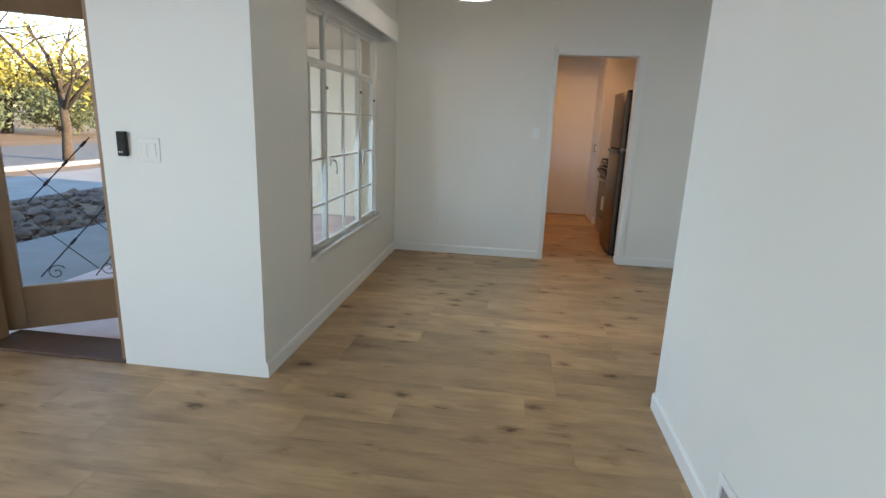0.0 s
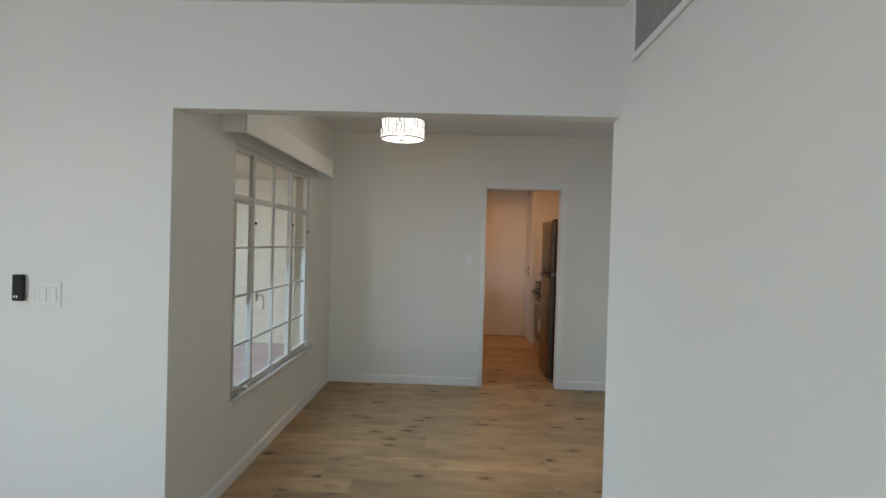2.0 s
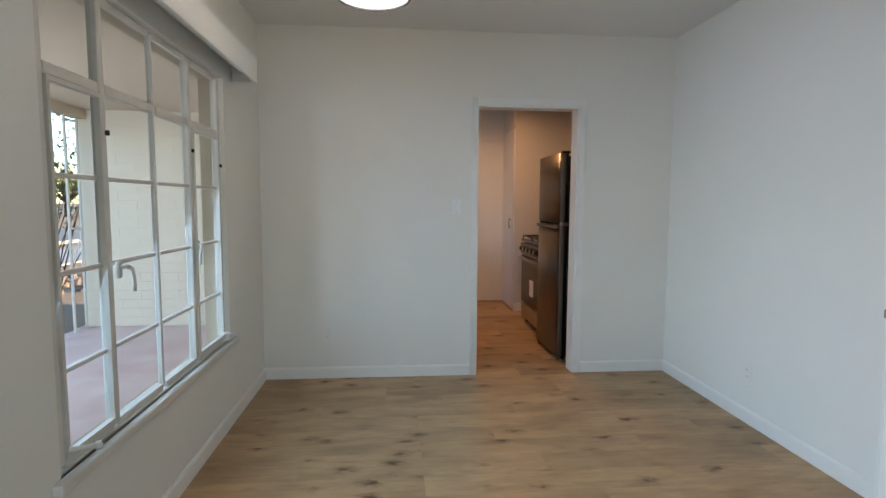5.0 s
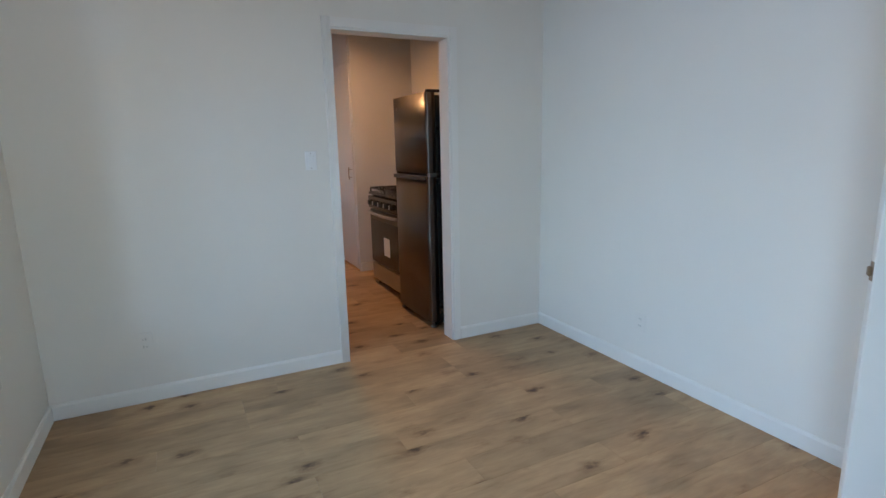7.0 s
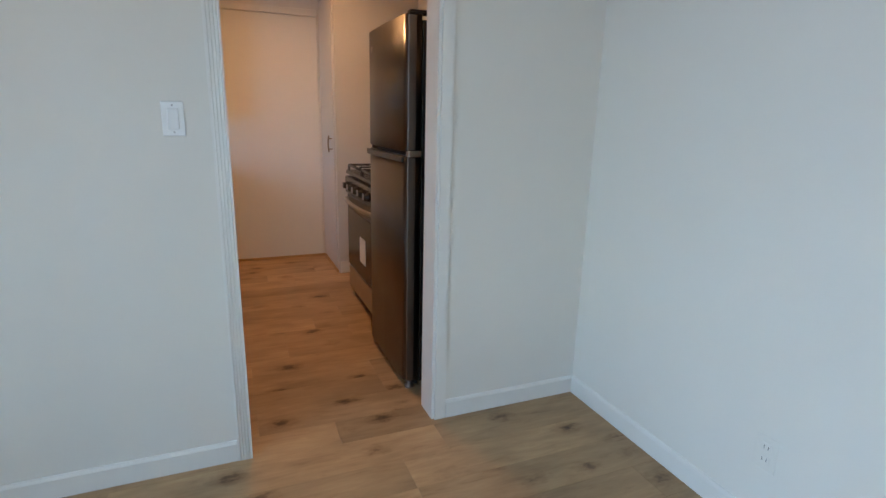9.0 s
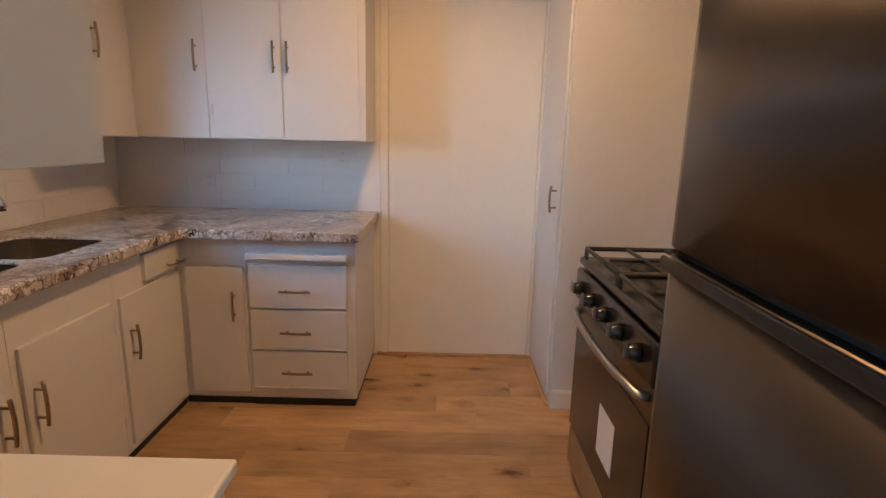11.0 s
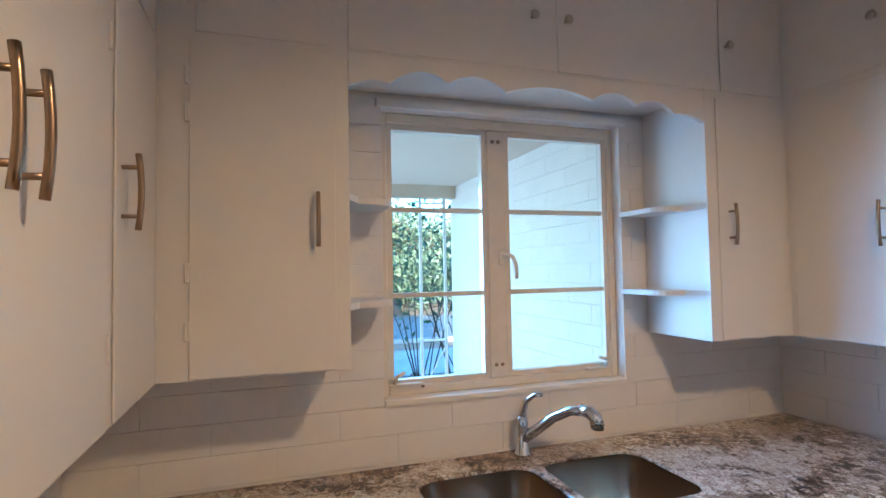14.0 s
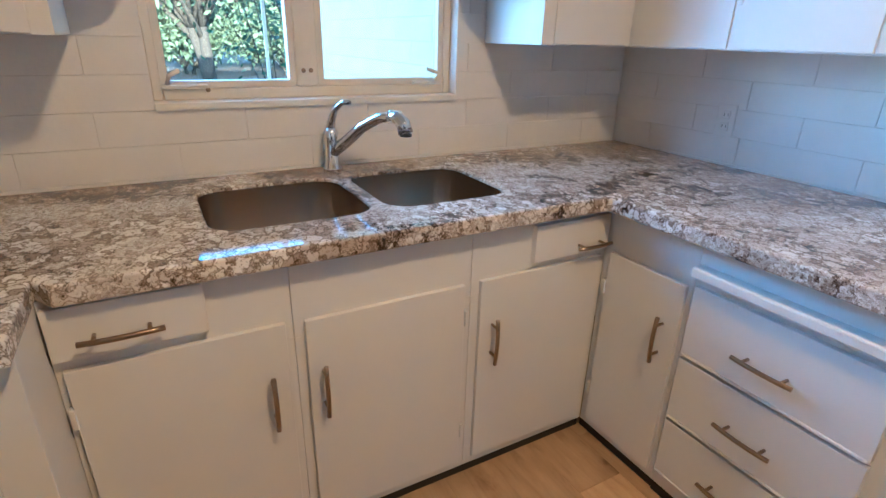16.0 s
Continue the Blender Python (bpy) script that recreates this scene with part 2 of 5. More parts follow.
def glass_material():
    m, nodes, links, b = material("window_glass")
    nodes.remove(b)
    t, g = nodes.new("ShaderNodeBsdfTransparent"), nodes.new("ShaderNodeBsdfGlossy")
    t.inputs["Color"].default_value = (0.94, 0.96, 0.95, 1)
    g.inputs["Roughness"].default_value = 0.02
    fr = nodes.new("ShaderNodeLayerWeight")
    pw = nodes.new("ShaderNodeMath")
    pw.operation = "POWER"
    pw.inputs[1].default_value = 5.0
    links.new(fr.outputs["Facing"], pw.inputs[0])
    ad = nodes.new("ShaderNodeMath")
    ad.operation = "MULTIPLY_ADD"
    ad.inputs[1].default_value, ad.inputs[2].default_value = 0.5, 0.012
    links.new(pw.outputs[0], ad.inputs[0])
    mx = nodes.new("ShaderNodeMixShader")
    links.new(ad.outputs[0], mx.inputs[0])
    links.new(t.outputs[0], mx.inputs[1])
    links.new(g.outputs[0], mx.inputs[2])
    links.new(mx.outputs[0], nodes["Material Output"].inputs["Surface"])
    return m


def glow_material(name, col, strength):
    m, nodes, links, b = material(name)
    b.inputs["Base Color"].default_value = (*col, 1)
    b.inputs["Emission Color"].default_value = (*col, 1)
    b.inputs["Emission Strength"].default_value = strength
    return m


WALL = plain("wall_paint", (0.76, 0.735, 0.67), 0.6, 0, 0.02, 1.2, 0.10, 90)
CEIL = plain("ceiling_paint", (0.74, 0.72, 0.68), 0.75, 0, 0.02, 1.2, 0.12, 70)
TRIM = plain("trim_paint", (0.785, 0.77, 0.72), 0.38, 0, 0.02, 4, 0.04, 60)
CREAM = plain("cream_sash_paint", (0.72, 0.66, 0.56), 0.42, 0, 0.06, 9, 0.08, 80)
STEEL_WHITE = plain("white_sash_paint", (0.64, 0.605, 0.54), 0.42, 0, 0.06, 9, 0.08, 80)
CAB = plain("cabinet_paint", (0.645, 0.63, 0.605), 0.40, 0, 0.025, 3, 0.06, 50)
BLOCK = plain("painted_block", (0.76, 0.735, 0.70), 0.42, 0, 0.03, 6, 0.35, 35)
BLOCK_OUT = plain("painted_block_outside", (0.83, 0.76, 0.64), 0.75, 0, 0.05, 5, 0.6, 30)
GROUT = plain("block_joint", (0.75, 0.725, 0.69), 0.8, 0, 0.05, 8)
PLANK = plank_material()
UNDER = plain("floor_joint", (0.30, 0.21, 0.135), 0.9)
GRANITE = granite_material()
NICKEL = plain("brushed_nickel", (0.32, 0.235, 0.155), 0.30, 1.0, 0.08, 40)
CHROME = plain("chrome", (0.72, 0.73, 0.75), 0.09, 1.0, 0.02, 10)
SINKSTEEL = plain("sink_steel", (0.47, 0.385, 0.30), 0.22, 1.0, 0.05, 30)
DARKSTEEL = plain("dark_stainless", (0.13, 0.117, 0.107), 0.30, 1.0, 0.04, 4)
EDGE = plain("grey_door_edge", (0.20, 0.185, 0.17), 0.38, 1.0, 0.05, 12)
STEEL = plain("stainless", (0.45, 0.43, 0.41), 0.30, 1.0, 0.05, 12)
BLACK = plain("black_enamel", (0.015, 0.015, 0.016), 0.22, 0, 0.1, 10)
IRON = plain("black_iron", (0.02, 0.02, 0.021), 0.55, 0, 0.2, 30, 0.3, 120)
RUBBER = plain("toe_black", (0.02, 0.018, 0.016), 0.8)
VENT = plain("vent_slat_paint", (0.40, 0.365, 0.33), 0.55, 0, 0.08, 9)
PAPER = plain("paper", (0.75, 0.75, 0.74), 0.8)
PLATE = plain("painted_plate", (0.755, 0.73, 0.665), 0.55, 0, 0.01)
PLASTIC = plain("white_plastic", (0.80, 0.80, 0.78), 0.3, 0, 0.01)
BROWNWOOD = plain("tan_painted_wood", (0.27, 0.155, 0.075), 0.5, 0, 0.08, 8, 0.1, 60)
SILLWOOD = plain("dark_sill_wood", (0.10, 0.055, 0.035), 0.6, 0, 0.15, 10, 0.15, 60)
PINE = plain("quarter_round", (0.48, 0.29, 0.13), 0.5, 0, 0.12, 14)
STUCCO = mottled("beige_stucco", [(0.3, (0.50, 0.40, 0.28)), (0.7, (0.58, 0.47, 0.34))], 3.0, 0.9, 0.5, 60)
SOFFIT = mottled("soffit_paint", [(0.3, (0.62, 0.51, 0.385)), (0.7, (0.68, 0.57, 0.44))], 2.0, 0.85, 0.2, 40)
PINK = mottled("pink_concrete", [(0.3, (0.62, 0.44, 0.41)), (0.5, (0.69, 0.54, 0.51)), (0.7, (0.75, 0.65, 0.62))], 2.5, 0.8, 0.2, 50)
CONCRETE = mottled("concrete", [(0.3, (0.22, 0.21, 0.20)), (0.7, (0.29, 0.28, 0.265))], 2.0, 0.9, 0.2, 40)
DIRT = mottled("desert_soil", [(0.3, (0.15, 0.095, 0.055)), (0.7, (0.23, 0.15, 0.09))], 0.8, 0.95, 0.5, 12)
ASPHALT = mottled("asphalt", [(0.3, (0.10, 0.10, 0.10)), (0.7, (0.15, 0.148, 0.145))], 4.0, 0.85, 0.3, 60)
ROCK = mottled("grey_rock", [(0.3, (0.085, 0.06, 0.048)), (0.7, (0.20, 0.15, 0.12))], 9.0, 0.9, 0.5, 40)
BARK = mottled("bark", [(0.3, (0.025, 0.018, 0.013)), (0.7, (0.06, 0.047, 0.035))], 14.0, 0.95, 0.8, 60)
LEAF_GREEN = leaf_material("green_leaf", (0.02, 0.05, 0.028), (0.06, 0.11, 0.05))
LEAF_PALE = leaf_material("pale_green_leaf", (0.06, 0.085, 0.05), (0.15, 0.18, 0.10))
LEAF_GOLD = leaf_material("golden_leaf", (0.16, 0.15, 0.03), (0.34, 0.30, 0.06))
GLASS = glass_material()
SHADE = glow_material("lamp_shade_glow", (1.0, 0.96, 0.88), 0.14)


# ---- mesh helpers ----
KITCHEN = Vector((-0.035, -0.15, 0))       # the kitchen's own origin
ORIGIN = Vector((0, 0, 0))


def add_box(bm, x0, y0, z0, x1, y1, z1):
    vs = [bm.verts.new(p) for p in ((x0, y0, z0), (x1, y0, z0), (x1, y1, z0), (x0, y1, z0), (x0, y0, z1), (x1, y0, z1), (x1, y1, z1), (x0, y1, z1))]
    for f in ((3, 2, 1, 0), (4, 5, 6, 7), (0, 1, 5, 4), (1, 2, 6, 5), (2, 3, 7, 6), (3, 0, 4, 7)):
        bm.faces.new([vs[i] for i in f])
    return vs


def box_bm(x0, y0, z0, x1, y1, z1, bevel=0.0, seg=2):
    bm = bmesh.new()
    add_box(bm, min(x0, x1), min(y0, y1), min(z0, z1), max(x0, x1), max(y0, y1), max(z0, z1))
    if bevel:
        bmesh.ops.bevel(bm, geom=bm.edges[:], offset=bevel, segments=seg, affect="EDGES", profile=0.5)
    return bm


def boxes_bm(rows, bevel=0.0):
    bm = bmesh.new()
    for r in rows:
        add_box(bm, *r)
    if bevel:
        bmesh.ops.bevel(bm, geom=bm.edges[:], offset=bevel, segments=1, affect="EDGES", profile=0.5)
    return bm


def tube(bm, pts, r, n=8, r_end=None, cap=True):
    """A round rod through the points; it may taper."""
    pts = [Vector(p) for p in pts]
    rings, q, last = [], None, None
    for i, p in enumerate(pts):
        d = (pts[min(i + 1, len(pts) - 1)] - pts[max(i - 1, 0)]).normalized()
        q = d.to_track_quat("Z", "Y") if q is None else last.rotation_difference(d) @ q
        last = d
        rad = r if r_end is None else r + (r_end - r) * i / (len(pts) - 1)
        rings.append([bm.verts.new(p + q @ Vector((math.cos(a) * rad, math.sin(a) * rad, 0))) for a in [2 * math.pi * k / n for k in range(n)]])
    for a, b in zip(rings, rings[1:]):
        for k in range(n):
            f = bm.faces.new((a[k], a[(k + 1) % n], b[(k + 1) % n], b[k]))
            f.smooth = True
    if cap:
        bm.faces.new(rings[0][::-1])
        bm.faces.new(rings[-1])
    return bm


def lathe(bm, profile, centre, axis="Z", n=20, ring=False):
    """Turns (radius, height) pairs about an axis through centre."""
    rot = {"Z": Matrix.Identity(3), "X": Matrix(((0, 0, 1), (0, 1, 0), (-1, 0, 0))), "Y": Matrix(((1, 0, 0), (0, 0, 1), (0, -1, 0)))}[axis]
    rings = []
    for rad, hgt in profile:
        rings.append([bm.verts.new(Vector(centre) + rot @ Vector((math.cos(a) * rad, math.sin(a) * rad, hgt))) for a in [2 * math.pi * k / n for k in range(n)]])
    for a, b in zip(rings, rings[1:]):
        for k in range(n):
            f = bm.faces.new((a[k], a[(k + 1) % n], b[(k + 1) % n], b[k]))
            f.smooth = True
    if ring:
        for k in range(n):
            bm.faces.new((rings[-1][k], rings[-1][(k + 1) % n], rings[0][(k + 1) % n], rings[0][k]))
    else:
        bm.faces.new(rings[0][::-1])
        bm.faces.new(rings[-1])
    return bm


def mesh_ob(name, bm, mat):
    bmesh.ops.recalc_face_normals(bm, faces=bm.faces[:])
    me = bpy.data.meshes.new(name)
    bm.to_mesh(me)
    bm.free()
    for mm in mat if isinstance(mat, (list, tuple)) else (mat,):
        me.materials.append(mm)
    return new(name, me)


def part(name, bm, mat, parent, label=""):
    """One mesh under a thing or a part; its points are given in the world."""
    base = parent if parent.parent is None else parent.parent
    if base.parent is not None:
        base = base.parent
    bmesh.ops.translate(bm, verts=bm.verts[:], vec=ORIGIN - Vector(base.location))
    ob = mesh_ob(name, bm, mat)
    ob.parent = parent
    if label:
        ob["label"] = label
    return ob


def thing(name, x, y, z, label, category, group=""):
    ob = new(name)
    ob.location = Vector((x, y, z)) + ORIGIN
    ob.empty_display_size = 0.1
    bpy.context.view_layer.update()
    return tagged(ob, label, category, group)


def structure(name, bm, mat, label, category):
    bmesh.ops.translate(bm, verts=bm.verts[:], vec=ORIGIN)
    return tagged(mesh_ob(name, bm, mat), label, category, kind="structure")


def wall_bm(axis, a0, a1, u0, u1, z0, z1, holes=()):
    """A slab across axis ('x' or 'y') from a0 to a1 with holes (u0, u1, z0, z1) through it."""
    us = sorted({u0, u1, *[h[0] for h in holes], *[h[1] for h in holes]})
    zs = sorted({z0, z1, *[h[2] for h in holes], *[h[3] for h in holes]})
    us, zs = [u for u in us if u0 <= u <= u1], [z for z in zs if z0 <= z <= z1]

    def solid(i, j):
        if not (0 <= i < len(us) - 1 and 0 <= j < len(zs) - 1):
            return False
        cu, cz = (us[i] + us[i + 1]) / 2, (zs[j] + zs[j + 1]) / 2
        return not any(h[0] < cu < h[1] and h[2] < cz < h[3] for h in holes)

    bm = bmesh.new()

    def P(a, u, z):
        return bm.verts.new((a, u, z) if axis == "x" else (u, a, z))

    for i in range(len(us) - 1):
        for j in range(len(zs) - 1):
            if not solid(i, j):
                continue
            ua, ub, za, zb = us[i], us[i + 1], zs[j], zs[j + 1]
            for a in (a0, a1):
                bm.faces.new((P(a, ua, za), P(a, ub, za), P(a, ub, zb), P(a, ua, zb)))
            for di, dj, (p, q) in ((-1, 0, ((ua, za), (ua, zb))), (1, 0, ((ub, za), (ub, zb))), (0, -1, ((ua, za), (ub, za))), (0, 1, ((ua, zb), (ub, zb)))):
                if not solid(i + di, j + dj):
                    bm.faces.new((P(a0, *p), P(a1, *p), P(a1, *q), P(a0, *q)))
    bmesh.ops.remove_doubles(bm, verts=bm.verts[:], dist=0.0005)
    return bm


# ---- the shell of the house ----
XW, XWK, XO, XD = -0.945, -1.02, -1.17, -1.04   # dining wall, kitchen wall, outer faces of the kitchen and dining walls
Y1, Y1B = 3.036, 3.135                     # living room's north wall
Y2, Y2B = 6.025, 6.15                      # wall between dining room and kitchen
YN = 9.14                                  # kitchen's north wall
XR, XL, XE = 2.125, 1.05, 2.16             # dining east wall, living east wall, kitchen east wall
CL, CD, CK = 2.50, 2.55, 2.665             # ceilings
DOOR = (0.588, 1.395, 2.03)

structure("wall_living_north", wall_bm("y", Y1, Y1B, -3.55, XL, 0, 2.75, [(-2.66, -1.755, -0.001, 2.02), (XW, XL + 0.001, -0.001, 2.02)]), WALL,
          "off-white painted living room wall with a wide cased opening", "wall")
structure("wall_living_east", wall_bm("x", XL, XL + 0.16, -2.6, Y1B, 0, 2.75), WALL, "off-white painted wall ending at the opening", "wall")
# west and south walls are unseen; their openings are added for the area lamps
structure("wall_living_west", wall_bm("x", -3.70, -3.55, -2.6, Y1B, 0, 2.75, [(-0.62, 0.92, 0.68, 2.12)]), WALL, "unseen off-white living room wall with an added opening for lamps", "wall")
structure("wall_living_south", wall_bm("y", -2.75, -2.6, -3.7, XL + 0.16, 0, 2.75, [(-1.2, 0.8, 0.8, 2.1)]), WALL, "off-white painted living room wall", "wall")
structure("wall_dining_west", wall_bm("x", XD, XW, Y1B, Y2, 0, 2.75, [(3.70, 5.26, 0.50, 2.0)]), WALL, "off-white painted dining wall around a steel window", "wall")
structure("wall_dining_south", wall_bm("y", Y1B - 0.14, Y1B, XL + 0.16, 3.6, 0, 2.75), WALL, "off-white painted dining room wall", "wall")
structure("wall_dining_east", wall_bm("x", XR, XR + 0.12, Y1B, Y2, 0, 2.75, [(3.22, 3.845, -0.001, 2.03)]), WALL, "off-white painted dining wall with a doorway", "wall")
structure("wall_dining_north", wall_bm("y", Y2, Y2B, XO, 3.6, 0, 2.75, [(DOOR[0], DOOR[1], -0.001, DOOR[2])]), WALL, "off-white painted wall with the kitchen doorway", "wall")
KW = (7.265, 8.275, 1.14, 2.185)
structure("wall_hall_east", wall_bm("x", 3.45, 3.6, Y1B, Y2, 0, 2.75), WALL, "plain hall wall", "wall")
structure("ceiling_living", box_bm(-3.55, -2.6, CL, XL, Y1, CL + 0.06), CEIL, "flat painted living room ceiling", "ceiling")
structure("ceiling_dining", box_bm(XW, Y1B, CD, XR, Y2, CD + 0.06), CEIL, "flat painted dining room ceiling", "ceiling")
structure("ceiling_hall", box_bm(XR + 0.12, Y1B, 2.45, 3.45, Y2, 2.51), CEIL, "flat hall ceiling", "ceiling")
# unseen roof slab, added to keep sky light out and shade the yard
structure("roof", boxes_bm([(-3.95, -3.0, 2.76, 3.9, 9.6, 2.95)]), SOFFIT, "unseen flat slab added over house and porch to block the sky", "roof")
structure("subfloor", boxes_bm([(-3.7, -2.75, -0.14, XL + 0.16, Y1B, -0.006), (XD, Y1B, -0.14, 3.6, Y2, -0.006), (XO, Y2, -0.14, 3.6, YN + 0.15, -0.006)]), UNDER, "dark underlay below the planks", "floor")


# kitchen shell, in the kitchen's own measures
YS = Y2B - KITCHEN.y
ORIGIN = KITCHEN
structure("wall_kitchen_west", wall_bm("x", XO - KITCHEN.x, XWK - 0.006, YS, YN + 0.15, 0, 2.75, [KW]), GROUT, "painted block kitchen wall behind the sink", "wall")
structure("wall_kitchen_north", wall_bm("y", YN, YN + 0.15, XWK - 0.006, XE + 0.15, 0, 2.75), WALL, "cream painted kitchen end wall", "wall")
structure("wall_kitchen_east", wall_bm("x", XE, XE + 0.15, YS, YN, 0, 2.75), WALL, "off-white painted wall behind the refrigerator", "wall")
structure("wall_pantry", wall_bm("y", 8.51, 8.61, 1.48, XE, 0, 2.664), CAB, "painted side of the pantry closet", "wall")
structure("wall_pantry_front", wall_bm("x", 1.48, 1.56, 8.61, YN, 0, 2.664), CAB, "painted front of the pantry closet", "wall")
structure("ceiling_kitchen", box_bm(XWK, YS, CK, XE, YN, CK + 0.06), CEIL, "flat painted kitchen ceiling", "ceiling")
ORIGIN = Vector((0, 0, 0))


def baseboard(name, x0, y0, x1, y1, nx, ny, h=0.085, t=0.013, mat=None):
    """A skirting along a wall; (nx, ny) points into the room."""
    bm = bmesh.new()
    d = Vector((x1 - x0, y1 - y0, 0))
    n = Vector((nx, ny, 0))
    prof = [(0, 0.001), (t, 0.001), (t, h - 0.012), (t * 0.45, h), (0, h)]
    rings = []
    for p in (Vector((x0, y0, 0)), Vector((x1, y1, 0))):
        rings.append([bm.verts.new(p + n * a + Vector((0, 0, z))) for a, z in prof])
    for k in range(5):
        bm.faces.new((rings[0][k], rings[0][(k + 1) % 5], rings[1][(k + 1) % 5], rings[1][k]))
    bm.faces.new(rings[0])
    bm.faces.new(rings[1][::-1])
    return structure(name, bm, mat or TRIM, "white painted baseboard along the wall", "baseboard")


baseboard("baseboard_window_side", XW, Y1 + 0.001, XW, Y2 - 0.014, 1, 0)
baseboard("baseboard_kitchen_side", XW, Y2, 0.579, Y2, 0, -1)
baseboard("baseboard_door_side", 1.443, Y2, XR - 0.014, Y2, 0, -1)
baseboard("baseboard_east", XR, 3.89, XR, Y2 - 0.001, -1, 0)
baseboard("baseboard_living", XL, -2.5, XL, Y1B, -1, 0)
ORIGIN = KITCHEN
baseboard("baseboard_pantry", 1.49, 8.51, XE, 8.51, 0, -1, 0.10)
for nm, b in (("trim_quarter_round_panel", (0.51, YN - 0.018, 0, 1.475, YN, 0.02)), ("trim_quarter_round_pantry", (1.462, 8.52, 0, 1.48, YN - 0.02, 0.02))):
    structure(nm, box_bm(*b, bevel=0.006), PINE, "pine quarter round strip at the floor", "trim")
ORIGIN = Vector((0, 0, 0))


# ---- doorway to the kitchen: jamb and fluted casing ----
def casing(name, rects, flutes=(), label="white painted fluted door casing"):
    bm = boxes_bm(rects)
    for f in flutes:
        tube(bm, *f)
    return structure(name, bm, TRIM, label, "trim")


d0, d1, dz = DOOR
casing("trim_kitchen_door_left", [(d0 - 0.008, Y2 - 0.014, 0, d0 + 0.044, Y2 - 0.0005, dz + 0.05)],
       [([(d0 + 0.002 + 0.0105 * k, Y2 - 0.0112, 0.002), (d0 + 0.002 + 0.0105 * k, Y2 - 0.0112, dz + 0.048)], 0.004, 8) for k in range(4)])
casing("trim_kitchen_door_right", [(d1 - 0.004, Y2 - 0.012, 0, d1 + 0.040, Y2 - 0.0005, dz + 0.05), (d1 + 0.0405, Y2 - 0.009, 0, d1 + 0.047, Y2 - 0.0005, dz + 0.05)], label="white painted flat door casing")
casing("trim_kitchen_door_head", [(d0 + 0.045, Y2 - 0.013, dz - 0.004, d1 - 0.005, Y2 - 0.0006, dz + 0.048)])
casing("trim_kitchen_jamb", [(d0, Y2, 0, d0 + 0.016, Y2B + 0.004, dz - 0.016), (d1 - 0.016, Y2, 0, d1, Y2B + 0.004, dz - 0.016), (d0, Y2, dz - 0.016, d1, Y2B + 0.004, dz)],
       label="white painted door jamb")

# ---- dining window ----
win = tagged(new("window_1"), "white steel casement window with small panes", "window", kind="structure")
win.location = (XW, 4.48, 0.5)
bpy.context.view_layer.update()
WX = -0.985
WY = [3.745, 4.062, 4.452, 4.822, 5.228]
WZ = [0.512, 0.787, 1.085, 1.382, 1.685, 1.985]


def bar(x, y0, z0, y1, z1, w, d):
    return box_bm(x - d / 2, y0 - w / 2 if y0 == y1 else y0, z0 - w / 2 if z0 == z1 else z0, x + d / 2, y1 + w / 2 if y0 == y1 else y1, z1 + w / 2 if z0 == z1 else z1, 0.003, 1)


for i, y in enumerate(WY):
    w = {0: 0.032, 4: 0.032, 1: 0.032, 3: 0.032}.get(i, 0.015)
    part("mullion" if w > 0.03 else "muntin", bar(WX, y, WZ[0], y, WZ[-1], w, 0.034 if w > 0.03 else 0.022), STEEL_WHITE, win)
for j, z in enumerate(WZ):
    w = {0: 0.032, 5: 0.026, 4: 0.036}.get(j, 0.015)
    for a, b in zip(WY, WY[1:]):
        part("rail" if w > 0.03 else "muntin", bar(WX, a + 0.02, z, b - 0.02, z, w, 0.032 if w > 0.03 else 0.020), STEEL_WHITE, win)
for a, b in zip(WY, WY[1:]):
    for c, d in zip(WZ, WZ[1:]):
        p = part("pane", box_bm(WX - 0.002, a + 0.012, c + 0.012, WX + 0.002, b - 0.012, d - 0.012), GLASS, win)
        p.visible_shadow = False
# casement sash frames with a darker gap round them
for a, b in ((WY[0], WY[1]), (WY[3], WY[4])):
    bm = bmesh.new()
    i0, i1, q0, q1, f = a + 0.019, b - 0.019, WZ[0] + 0.019, WZ[4] - 0.021, 0.014
    for r in ((WX + 0.004, i0, q0, WX + 0.024, i0 + f, q1), (WX + 0.004, i1 - f, q0, WX + 0.024, i1, q1),
              (WX + 0.004, i0 + f, q0, WX + 0.024, i1 - f, q0 + f), (WX + 0.004, i0 + f, q1 - f, WX + 0.024, i1 - f, q1)):
        add_box(bm, *r)
    part("sash", bm, STEEL_WHITE, win)


def casement_handle(x, y, z, side, mat, parent):
    bm = box_bm(x, y - 0.014, z - 0.028, x + 0.014, y + 0.014, z + 0.034, 0.006)
    tube(bm, [(x + 0.012, y, z + 0.012), (x + 0.028, y + side * 0.014, z + 0.014), (x + 0.034, y + side * 0.034, z + 0.004), (x + 0.034, y + side * 0.046, z - 0.022), (x + 0.034, y + side * 0.050, z - 0.055), (x + 0.033, y + side * 0.050, z - 0.082)], 0.0085, 10, 0.007)
    return part("handle", bm, mat, parent)


